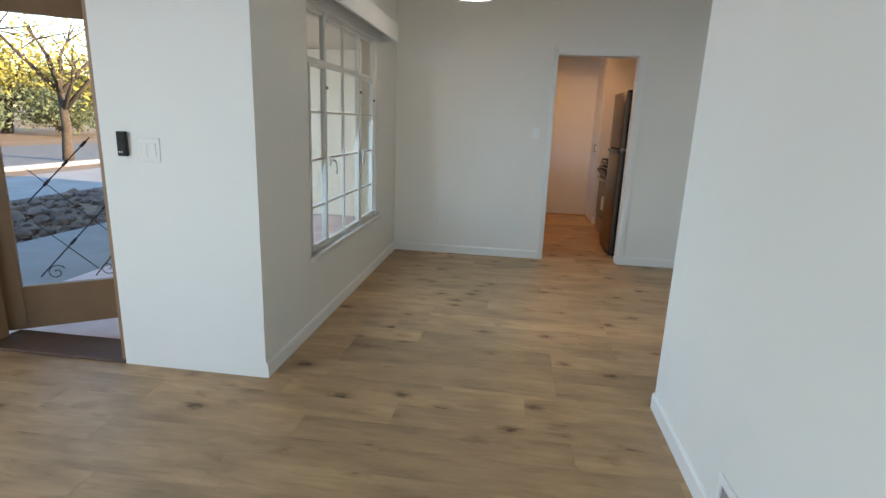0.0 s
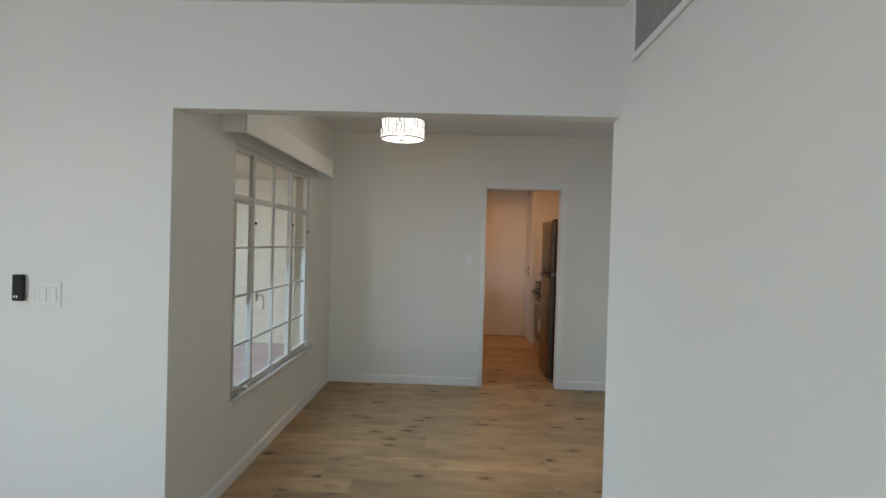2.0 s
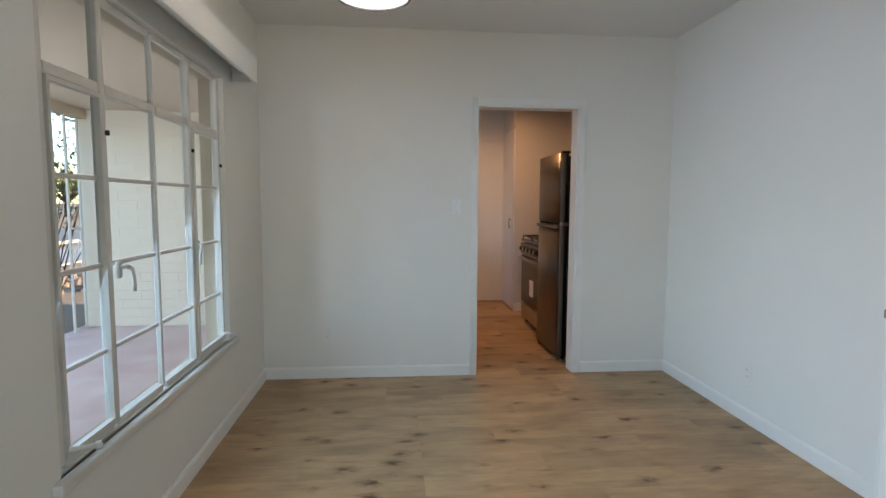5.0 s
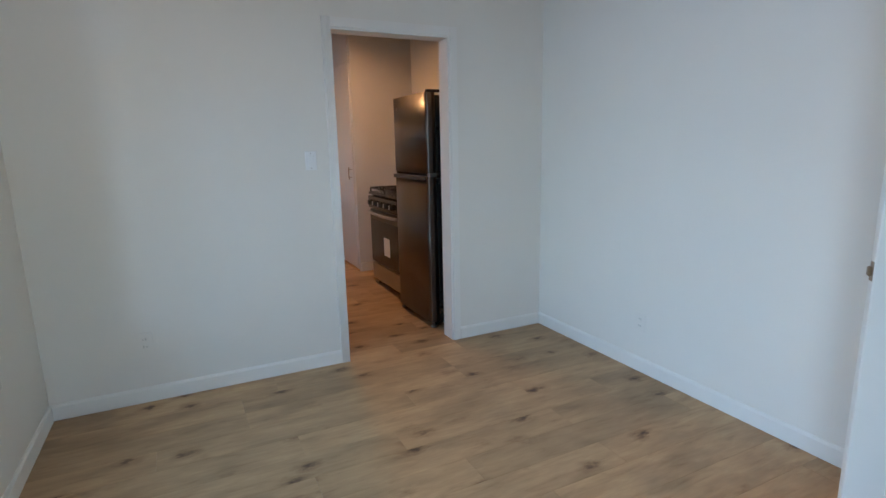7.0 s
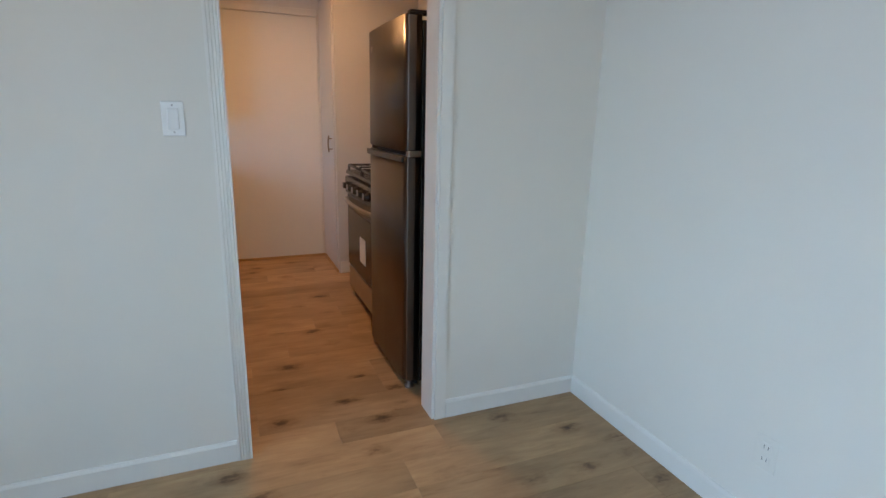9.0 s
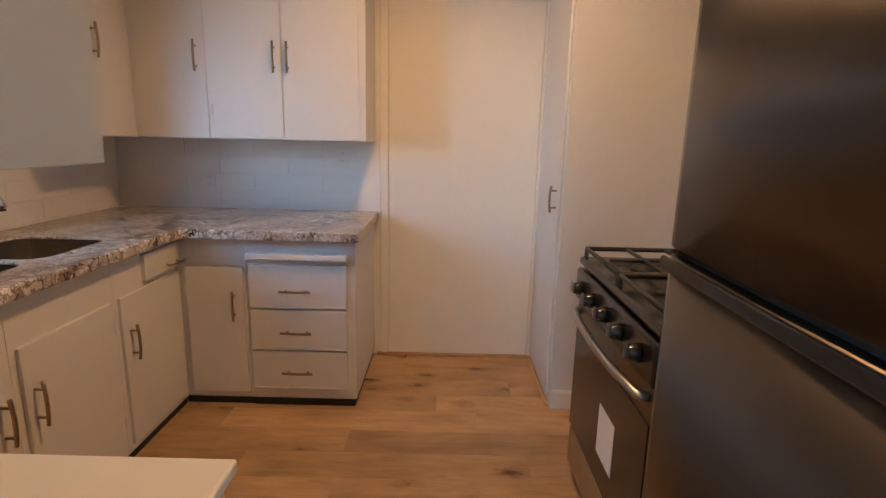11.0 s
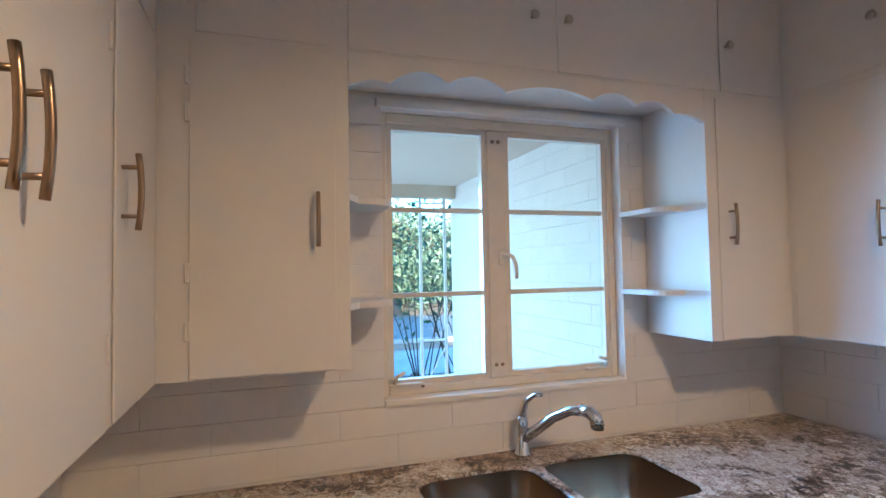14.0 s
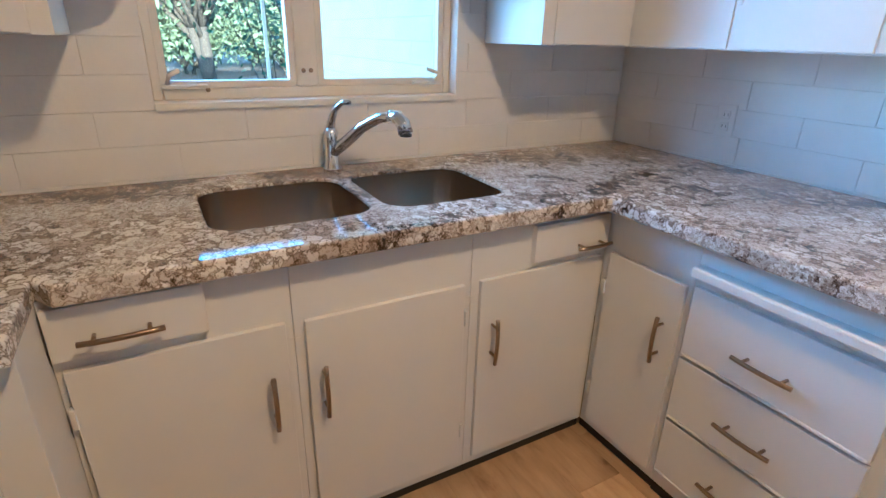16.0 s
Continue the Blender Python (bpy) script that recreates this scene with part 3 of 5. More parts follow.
casement_handle(WX + 0.022, WY[1] + 0.03, 1.06, 1, STEEL_WHITE, win)
casement_handle(WX + 0.022, WY[3] + 0.02, 1.08, -1, STEEL_WHITE, win)
for y in (3.76, 5.18):
    bm = bmesh.new()
    tube(bm, [(WX + 0.03, y, 0.56), (WX + 0.06, y + 0.02, 0.555), (WX + 0.075, y + 0.07, 0.54)], 0.008, 7)
    lathe(bm, [(0.012, 0), (0.014, 0.01), (0.008, 0.022)], (WX + 0.075, y + 0.07, 0.53), "Z", 10)
    part("stay", bm, STEEL_WHITE, win)
for y, z in ((WY[1] + 0.008, 1.53), (WY[3] + 0.010, 1.545), (WY[4] + 0.004, 1.50)):
    part("latch", box_bm(WX + 0.017, y - 0.006, z, WX + 0.03, y + 0.006, z + 0.018, 0.003), RUBBER, win, "small dark latch pin")
structure("window_1_sill", box_bm(XW - 0.02, 3.66, 0.463, XW + 0.028, 5.35, 0.5, 0.008), STEEL_WHITE, "white painted window sill", "window sill")

structure("window_1_reveal", boxes_bm([(XD - 0.038, 5.252, 0.504, -1.012, 5.2595, 1.996), (XD - 0.038, 3.7005, 0.504, -1.012, 3.708, 1.996), (XD - 0.038, 3.7085, 1.99, -1.012, 5.2515, 1.9995)]), STUCCO,
          "beige stucco reveal outside the window", "window reveal")

# ---- pelmet over the dining window ----
val = thing("window_valance", XW, 4.4, 2.015, "white painted wooden valance box above the window", "valance")
part("front_board", box_bm(-0.82, 3.51, 2.015, -0.80, 5.44, 2.16, 0.003, 1), TRIM, val)
part("end_board", box_bm(XW + 0.001, 3.51, 2.015, -0.8205, 3.53, 2.16, 0.003, 1), TRIM, val)
part("end_board", box_bm(XW + 0.001, 5.42, 2.015, -0.8205, 5.44, 2.16, 0.003, 1), TRIM, val)
part("top_board", box_bm(XW + 0.001, 3.5305, 2.14, -0.8205, 5.4195, 2.159, 0.003, 1), TRIM, val)
bm = bmesh.new()
tube(bm, [(-0.88, 3.535, 2.07), (-0.88, 5.415, 2.07)], 0.010, 8)
part("curtain_rail", bm, STEEL_WHITE, val)

# ---- dining ceiling lamp ----
LX, LY = -0.07, 4.50
cl = thing("ceiling_lamp", LX, LY, CD, "lit white drum ceiling lamp with dark twig pattern", "lamp")
bm = bmesh.new()
lathe(bm, [(0.06, -0.025), (0.065, -0.012), (0.06, 0.0)], (LX, LY, CD), "Z", 24)
part("canopy", bm, STEEL, cl)
bm = bmesh.new()
tube(bm, [(LX, LY, CD - 0.02), (LX, LY, 2.330)], 0.012)
part("stem", bm, STEEL, cl)
bm = bmesh.new()
lathe(bm, [(0.143, 2.190), (0.158, 2.190), (0.158, 2.320), (0.143, 2.320)], (LX, LY, 0), "Z", 40)
part("shade", bm, SHADE, cl)
for z in (2.185, 2.320):
    bm = bmesh.new()
    lathe(bm, [(0.152, z - 0.003), (0.1615, z - 0.003), (0.1615, z + 0.004), (0.152, z + 0.004)], (LX, LY, 0), "Z", 40, ring=True)
    part("rim", bm, IRON, cl)
bm = bmesh.new()
lathe(bm, [(0.020, 2.167), (0.026, 2.175), (0.026, 2.181), (0.006, 2.185)], (LX, LY, 0), "Z", 16)
part("finial", bm, EDGE, cl)
rng = random.Random(4)
for k in range(38):
    a = 2 * math.pi * k / 38 + rng.uniform(-0.08, 0.08)
    z0, z1 = rng.choice(((2.195, 2.245), (2.255, 2.315), (2.205, 2.305))) 
    bm = bmesh.new()
    pts = []
    for s in range(4):
        z = z0 + (z1 - z0) * s / 3
        aa = a + rng.uniform(-0.05, 0.05)
        pts.append((LX + math.cos(aa) * 0.1605, LY + math.sin(aa) * 0.1605, z))
    tube(bm, pts, 0.0027, 5)
    part("twig", bm, IRON, cl)


# ---- switches, outlets, vents ----
def wall_plate(name, x, y, z, n, label, w=0.075, h=0.118, rockers=1, kind="rocker", mat=None):
    """n: 'x-', 'y-' and so on, the way the plate faces."""
    th = thing(name, x, y, z, label, "switch" if kind == "rocker" else "outlet")
    sgn = -1 if n[1] == "-" else 1
    q = 0.5 if mat else 1.0          # painted-over plates stand less proud
    mat = mat or PLASTIC

    def B(u0, z0, u1, z1, d0_, d1_, bev=0.002):
        if n[0] == "y":
            return box_bm(x + u0, y + sgn * d0_, z + z0, x + u1, y + sgn * d1_, z + z1, bev, 1)
        return box_bm(x + sgn * d0_, y + u0, z + z0, x + sgn * d1_, y + u1, z + z1, bev, 1)

    part("plate", B(-w / 2, -h / 2, w / 2, h / 2, 0.0005, 0.006 * q), mat, th)
    for k in range(rockers):
        c = (k - (rockers - 1) / 2) * 0.046
        if kind == "rocker":
            part("rocker", B(c - 0.0165, -0.033, c + 0.0165, 0.033, 0.006 * q, 0.011 * q), mat, th)
        else:
            for zz in (-0.021, 0.021):
                part("socket", B(c - 0.016, zz - 0.014, c + 0.016, zz + 0.014, 0.006 * q, 0.009 * q), mat, th)
                part("slot", B(c - 0.008, zz - 0.005, c - 0.006, zz + 0.006, 0.0085 * q, 0.0093 * q, 0), RUBBER, th)
                part("slot", B(c + 0.006, zz - 0.005, c + 0.008, zz + 0.006, 0.0085 * q, 0.0093 * q, 0), RUBBER, th)
    for zz in (-h / 2 + 0.012, h / 2 - 0.012):
        part("screw", B(-0.003, zz - 0.003, 0.003, zz + 0.003, 0.006 * q, 0.0072 * q, 0), STEEL if q == 1 else mat, th)
    return th


wall_plate("light_switch", 0.471, Y2, 1.277, "y-", "white rocker light switch beside the kitchen doorway", w=0.066, h=0.108)
wall_plate("wall_outlet", -0.486, Y2, 0.335, "y-", "white wall outlet low on the wall", kind="outlet", mat=PLATE)
wall_plate("wall_outlet", XR, 5.04, 0.30, "x-", "white wall outlet low on the wall", kind="outlet", mat=PLATE)
wall_plate("double_switch", -1.50, Y1, 1.165, "y-", "white double light switch by the front door", w=0.12, rockers=2, mat=PLATE)
sw = thing("remote_holder", -1.63, Y1, 1.19, "black remote control held on the wall", "remote")
part("body", box_bm(-1.654, Y1 - 0.024, 1.13, -1.606, Y1 - 0.0005, 1.25, 0.006), RUBBER, sw)
for x in (-1.640, -1.628):
    part("button", box_bm(x - 0.003, Y1 - 0.027, 1.146, x + 0.003, Y1 - 0.0235, 1.156, 0.001, 1), PAPER, sw, "small pale button")
part("button", box_bm(-1.642, Y1 - 0.027, 1.19, -1.618, Y1 - 0.0235, 1.215, 0.002, 1), RUBBER, sw)


def grille(name, y0, y1, z0, z1, label, vertical=True, n=24):
    th = thing(name, XL, (y0 + y1) / 2, z0, label, "vent")
    f = 0.028
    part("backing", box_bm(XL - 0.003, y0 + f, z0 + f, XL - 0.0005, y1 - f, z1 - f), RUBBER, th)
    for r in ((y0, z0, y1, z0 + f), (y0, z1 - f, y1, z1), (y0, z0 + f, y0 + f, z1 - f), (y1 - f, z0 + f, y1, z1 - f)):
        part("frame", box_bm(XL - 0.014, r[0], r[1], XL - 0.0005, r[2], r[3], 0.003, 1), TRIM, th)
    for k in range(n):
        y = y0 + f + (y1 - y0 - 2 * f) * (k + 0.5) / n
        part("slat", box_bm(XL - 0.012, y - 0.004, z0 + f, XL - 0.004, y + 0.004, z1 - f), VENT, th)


grille("return_vent", 2.0, 2.87, 2.205, 2.47, "white louvred air vent high on the wall", n=40)
grille("floor_register", 1.98, 2.31, 0.10, 0.235, "white louvred vent low on the wall", n=14)

# ---- ajar panel door on the dining room's east side ----
ajar = thing("panel_door", 2.108, 3.235, 0.0, "white painted panel door standing ajar with a nickel knob", "door")
ang = math.atan2(3.745 - 3.235, 1.64 - 2.108)
W, T = 0.668, 0.035


def ajar_part(name, bm, mat, parent=None, label=""):
    bmesh.ops.rotate(bm, verts=bm.verts[:], cent=(0, 0, 0), matrix=Matrix.Rotation(ang, 3, "Z"))
    ob = mesh_ob(name, bm, mat)
    ob.parent = parent or ajar
    if label:
        ob["label"] = label
    return ob


# local: x along the door from the hinge, y positive towards the room's south-west face
slab = ajar_part("slab", box_bm(0, -T / 2, 0.04, W, T / 2, 2.02, 0.002, 1), TRIM)
for z0, z1 in ((0.20, 0.86), (1.02, 1.90)):
    for s in (-1, 1):
        bm = bmesh.new()
        y = s * T / 2
        for r in ((0.11, z0, W - 0.11, z0 + 0.018), (0.11, z1 - 0.018, W - 0.11, z1), (0.11, z0 + 0.018, 0.128, z1 - 0.018), (W - 0.128, z0 + 0.018, W - 0.11, z1 - 0.018)):
            add_box(bm, r[0], min(y, y + s * 0.008), r[1], r[2], max(y, y + s * 0.008), r[3])
        bmesh.ops.bevel(bm, geom=bm.edges[:], offset=0.003, segments=1, affect="EDGES")
        ajar_part("moulding", bm, TRIM)
for s in (-1, 1):
    bm = bmesh.new()
    lathe(bm, [(0.032, 0), (0.032, s * 0.006), (0.013, s * 0.012), (0.012, s * 0.034), (0.026, s * 0.042), (0.030, s * 0.056), (0.024, s * 0.068), (0.008, s * 0.072)], (W - 0.07, s * T / 2, 0.945), "Y", 24)
    ajar_part("knob", bm, STEEL)
ajar_part("latch", box_bm(W, -0.008, 0.93, W + 0.012, 0.008, 0.96, 0.003, 1), NICKEL)
ajar_part("latch_plate", box_bm(W - 0.001, -0.012, 0.915, W + 0.0015, 0.012, 0.975), NICKEL)
casing("trim_hall_door", [(XR - 0.014, 3.845, 0, XR - 0.0005, 3.89, 2.08), (XR - 0.014, 3.201, 2.031, XR - 0.0005, 3.8445, 2.08)], label="white painted door casing")
casing("trim_hall_jamb", [(XR, 3.829, 0, XR + 0.12, 3.845, 2.03), (XR, 3.22, 0, XR + 0.12, 3.232, 2.03), (XR, 3.2325, 2.014, XR + 0.12, 3.8285, 2.03)], label="white painted door jamb")
hl = thing("hall_ceiling_lamp", 2.75, 3.6, 2.45, "small lit hall ceiling lamp", "lamp")
bm = bmesh.new()
lathe(bm, [(0.03, 2.40), (0.09, 2.415), (0.10, 2.435), (0.09, 2.449)], (2.75, 3.6, 0), "Z", 20)
part("shade", bm, SHADE, hl)


# ---- kitchen cabinets ----
ORIGIN = KITCHEN

def pull(parent, p, along, out, length=0.15):
    """A slightly bowed bar pull on two posts. along, out: unit vectors."""
    p, a, o = Vector(p), Vector(along), Vector(out)
    bm = bmesh.new()
    pts = [p + a * (length * s) + o * (0.034 - 0.022 * s * s) for s in (-0.5, -0.33, -0.17, 0, 0.17, 0.33, 0.5)]
    tube(bm, pts, 0.0062, 8)
    for s in (-0.32, 0.32):
        tube(bm, [p + a * (length * s), p + a * (length * s) + o * 0.028], 0.0045, 8)
    return part("handle", bm, NICKEL, parent, "brushed nickel bar pull")


def knob(parent, p, axis, sgn):
    bm = bmesh.new()
    lathe(bm, [(0.006, 0), (0.005, sgn * 0.012), (0.013, sgn * 0.017), (0.016, sgn * 0.023), (0.012, sgn * 0.029), (0.004, sgn * 0.031)], p, axis, 14)
    return part("knob", bm, STEEL, parent, "round steel knob")


def front(th, name, plane, face, u0, z0, u1, z1, thick=0.014, proud=1):
    """A slab front on a face across 'x' or 'y'; proud: the way it stands out. It is set over a dark reveal."""
    if plane == "x":
        return part(name, box_bm(face, u0, z0, face + proud * thick, u1, z1, 0.002, 2), CAB, th)
    return part(name, box_bm(u0, face, z0, u1, face + proud * thick, z1, 0.002, 2), CAB, th)


def hinge(th, plane, face, u, z, proud, deep=0.017):
    if plane == "x":
        bm = box_bm(face, u - 0.006, z - 0.025, face + proud * deep, u + 0.006, z + 0.025, 0.002, 1)
    else:
        bm = box_bm(u - 0.006, face, z - 0.025, u + 0.006, face + proud * deep, z + 0.025, 0.002, 1)
    return part("hinge", bm, CAB, th)


FX, FY, FS = -0.36, 8.47, 6.9995      # cabinet faces: sink run, north run, and the south run's side
TOE, CT = 0.042, 0.866
G = "base cabinets along the kitchen walls"
# sink run, three units
for y0, y1, kind in ((7.0, 7.465, "drawer_left"), (7.465, 7.96, "sink"), (7.96, FY, "drawer_right")):
    lab = "white painted sink base cabinet with a plain false front" if kind == "sink" else "white painted base cabinet with a drawer over a door"
    c = thing("base_cabinet", FX, (y0 + y1) / 2, 0, lab, "cabinet", G)
    part("body", box_bm(XWK, y0 + 0.0005, TOE, FX, y1 - 0.0005, 0.66, 0.001, 1), CAB, c)
    part("apron", box_bm(FX - 0.02, y0 + 0.001, 0.661, FX, y1 - 0.001, CT), CAB, c)
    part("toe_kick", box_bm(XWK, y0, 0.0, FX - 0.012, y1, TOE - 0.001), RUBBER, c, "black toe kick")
    if kind == "drawer_left":
        d = front(c, "door", "x", FX, 7.015, 0.075, 7.445, 0.712)
        pull(d, (FX + 0.014, 7.40, 0.515), (0, 0, 1), (1, 0, 0))
        w = front(c, "drawer", "x", FX, 7.005, 0.738, 7.285, 0.852, 0.02)
        pull(w, (FX + 0.02, 7.13, 0.785), (0, 1, 0), (1, 0, 0))
        for z in (0.2, 0.6):
            hinge(c, "x", FX, 7.012, z, 1)
    elif kind == "sink":
        d = front(c, "door", "x", FX, 7.49, 0.075, 7.935, 0.706)
        pull(d, (FX + 0.014, 7.525, 0.51), (0, 0, 1), (1, 0, 0))
        for z in (0.2, 0.6):
            hinge(c, "x", FX, 7.942, z, 1)
    else:
        d = front(c, "door", "x", FX, 7.988, 0.075, 8.445, 0.706)
        pull(d, (FX + 0.014, 8.032, 0.51), (0, 0, 1), (1, 0, 0))
        w = front(c, "drawer", "x", FX, 8.165, 0.730, 8.455, 0.845, 0.02)
        pull(w, (FX + 0.02, 8.375, 0.76), (0, 1, 0), (1, 0, 0), 0.13)
# north run: corner unit and drawer unit
c = thing("base_cabinet", -0.19, FY, 0, "white painted narrow corner base cabinet with one door", "cabinet", G)
part("body", box_bm(FX + 0.0005, FY, TOE, -0.0305, YN - 0.001, CT, 0.001, 1), CAB, c)
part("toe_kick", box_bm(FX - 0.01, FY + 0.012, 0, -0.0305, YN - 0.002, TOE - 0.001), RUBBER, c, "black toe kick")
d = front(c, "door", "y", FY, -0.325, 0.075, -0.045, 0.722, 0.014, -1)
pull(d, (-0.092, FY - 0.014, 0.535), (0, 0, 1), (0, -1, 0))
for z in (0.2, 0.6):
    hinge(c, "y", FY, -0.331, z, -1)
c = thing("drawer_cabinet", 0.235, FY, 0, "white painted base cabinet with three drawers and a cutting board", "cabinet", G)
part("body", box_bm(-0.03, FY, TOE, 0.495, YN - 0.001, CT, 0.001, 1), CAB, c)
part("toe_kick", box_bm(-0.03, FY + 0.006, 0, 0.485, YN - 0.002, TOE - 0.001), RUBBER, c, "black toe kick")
part("cutting_board", box_bm(-0.022, FY - 0.045, 0.768, 0.462, FY + 0.001, 0.798, 0.006), CAB, c, "pull-out cutting board edge")
for z0, z1, zh in ((0.530, 0.738, 0.615), (0.315, 0.515, 0.405), (0.105, 0.300, 0.195)):
    w = front(c, "drawer", "y", FY, -0.018, z0, 0.452, z1, 0.018, -1)
    part("drawer_lip", box_bm(-0.014, FY - 0.021, z0 - 0.005, 0.448, FY - 0.001, z0 + 0.004, 0.002, 1), CAB, w)
    pull(w, (0.21, FY - 0.018, zh), (1, 0, 0), (0, -1, 0))
# south block under the worktop, and the lower white unit next to it
c = thing("base_cabinet", -0.6, 6.5, 0, "white painted base cabinet under the deep worktop end", "cabinet", G)
part("body", box_bm(XWK, YS + 0.001, TOE, -0.165, FS, CT, 0.001, 1), CAB, c)
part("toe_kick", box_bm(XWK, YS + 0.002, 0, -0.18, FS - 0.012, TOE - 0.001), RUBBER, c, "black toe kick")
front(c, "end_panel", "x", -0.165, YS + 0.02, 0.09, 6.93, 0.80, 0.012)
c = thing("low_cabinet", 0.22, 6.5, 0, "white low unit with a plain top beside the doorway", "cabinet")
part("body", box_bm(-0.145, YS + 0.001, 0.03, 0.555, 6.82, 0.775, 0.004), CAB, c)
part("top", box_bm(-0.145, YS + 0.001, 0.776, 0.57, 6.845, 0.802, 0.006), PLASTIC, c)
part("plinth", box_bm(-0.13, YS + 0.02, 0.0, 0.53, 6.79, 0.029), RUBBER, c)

# ---- worktop with the sink cut out ----
def rounded(x0, y0, x1, y1, r, n=6):
    pts = []
    for cx, cy, a0 in ((x1 - r, y1 - r, 0), (x0 + r, y1 - r, 90), (x0 + r, y0 + r, 180), (x1 - r, y0 + r, 270)):
        for k in range(n + 1):
            a = radians(a0 + 90 * k / n)
            pts.append((cx + r * math.cos(a), cy + r * math.sin(a)))
    return pts


TOPZ, THICK = 0.912, 0.046
EX, EY, ES = -0.312, 8.405, 7.005
OUTER = [(XWK + 0.001, YS + 0.001), (-0.125, YS + 0.001), (-0.125, ES), (EX - 0.045, ES), (EX, ES + 0.03), (EX, EY - 0.012), (EX + 0.012, EY), (0.522, EY), (0.522, YN - 0.001), (XWK + 0.001, YN - 0.001)]
BOWLS = [(-0.86, 7.325, -0.475, 7.735), (-0.86, 7.775, -0.475, 8.165)]


def worktop():
    bm = bmesh.new()
    edges = []
    for loop in [OUTER] + [rounded(*b, 0.075) for b in BOWLS]:
        vs = [bm.verts.new((x, y, TOPZ)) for x, y in loop]
        edges += [bm.edges.new((vs[k], vs[(k + 1) % len(vs)])) for k in range(len(vs))]
    bmesh.ops.triangle_fill(bm, use_beauty=True, use_dissolve=False, edges=edges)
    ext = bmesh.ops.extrude_face_region(bm, geom=bm.faces[:])
    bmesh.ops.translate(bm, verts=[v for v in ext["geom"] if isinstance(v, bmesh.types.BMVert)], vec=(0, 0, -THICK))
    bmesh.ops.recalc_face_normals(bm, faces=bm.faces[:])
    rim = [e for e in bm.edges if len(e.link_faces) == 2 and e.calc_face_angle(0) > 0.6 and abs(e.verts[0].co.z - e.verts[1].co.z) < 0.001]
    bmesh.ops.bevel(bm, geom=rim, offset=0.007, segments=3, affect="EDGES", profile=0.5)
    return bm


top = thing("worktop", -0.6, 7.7, CT, "polished speckled granite worktop running round the sink", "countertop")
part("slab", worktop(), GRANITE, top)

sk = thing("kitchen_sink", -0.67, 7.75, 0.7, "double-bowl stainless steel sink set in the worktop", "sink")
for b in BOWLS:
    bm = bmesh.new()
    levels = [(-0.0012, TOPZ - 0.009), (-0.003, 0.84), (-0.012, 0.74), (-0.045, 0.700), (-0.12, 0.695)]
    rings = []
    for g, z in levels:
        r = max(0.03, 0.075 + g)
        rings.append([bm.verts.new((x, y, z)) for x, y in rounded(b[0] - g, b[1] - g, b[2] + g, b[3] + g, r)])
    for a, bb in zip(rings, rings[1:]):
        for k in range(len(a)):
            f = bm.faces.new((a[k], a[(k + 1) % len(a)], bb[(k + 1) % len(a)], bb[k]))
            f.smooth = True
    bm.faces.new(rings[-1])
    part("bowl", bm, SINKSTEEL, sk)
    cx, cy = (b[0] + b[2]) / 2, (b[1] + b[3]) / 2
    bm = bmesh.new()
    lathe(bm, [(0.045, 0.6955), (0.044, 0.699), (0.034, 0.699), (0.030, 0.697)], (cx, cy, 0), "Z", 20)
    part("drain", bm, STEEL, sk)

# ---- pull-out tap ----
fx, fy = -0.955, 7.765
tap = thing("kitchen_tap", fx, fy, TOPZ, "chrome single-lever kitchen tap with a curved spout", "tap")
bm = bmesh.new()
lathe(bm, [(0.031, 0), (0.031, 0.008), (0.024, 0.016), (0.022, 0.10), (0.024, 0.125), (0.018, 0.14), (0.006, 0.145)], (fx, fy, TOPZ), "Z", 20)
part("base", bm, CHROME, tap)
bm = bmesh.new()
tube(bm, [(fx + 0.004, fy + 0.003, TOPZ + 0.06), (fx + 0.05, fy + 0.04, TOPZ + 0.105), (fx + 0.10, fy + 0.075, TOPZ + 0.155), (fx + 0.155, fy + 0.11, TOPZ + 0.188), (fx + 0.205, fy + 0.14, TOPZ + 0.194)], 0.021, 14, 0.016)
part("spout", bm, CHROME, tap)
bm = bmesh.new()
tube(bm, [(fx + 0.19, fy + 0.13, TOPZ + 0.198), (fx + 0.215, fy + 0.146, TOPZ + 0.194), (fx + 0.235, fy + 0.156, TOPZ + 0.178), (fx + 0.242, fy + 0.16, TOPZ + 0.150)], 0.021, 14, 0.024)
head = part("spray_head", bm, CHROME, tap)
bm = bmesh.new()
lathe(bm, [(0.019, TOPZ + 0.142), (0.019, TOPZ + 0.150), (0.010, TOPZ + 0.151)], (fx + 0.243, fy + 0.16, 0), "Z", 14)
part("nozzle", bm, BLACK, head)
bm = bmesh.new()
tube(bm, [(fx, fy, TOPZ + 0.13), (fx + 0.004, fy + 0.004, TOPZ + 0.165), (fx + 0.016, fy + 0.012, TOPZ + 0.20), (fx + 0.045, fy + 0.03, TOPZ + 0.225), (fx + 0.072, fy + 0.046, TOPZ + 0.228)], 0.016, 12, 0.006)
part("lever", bm, CHROME, tap)

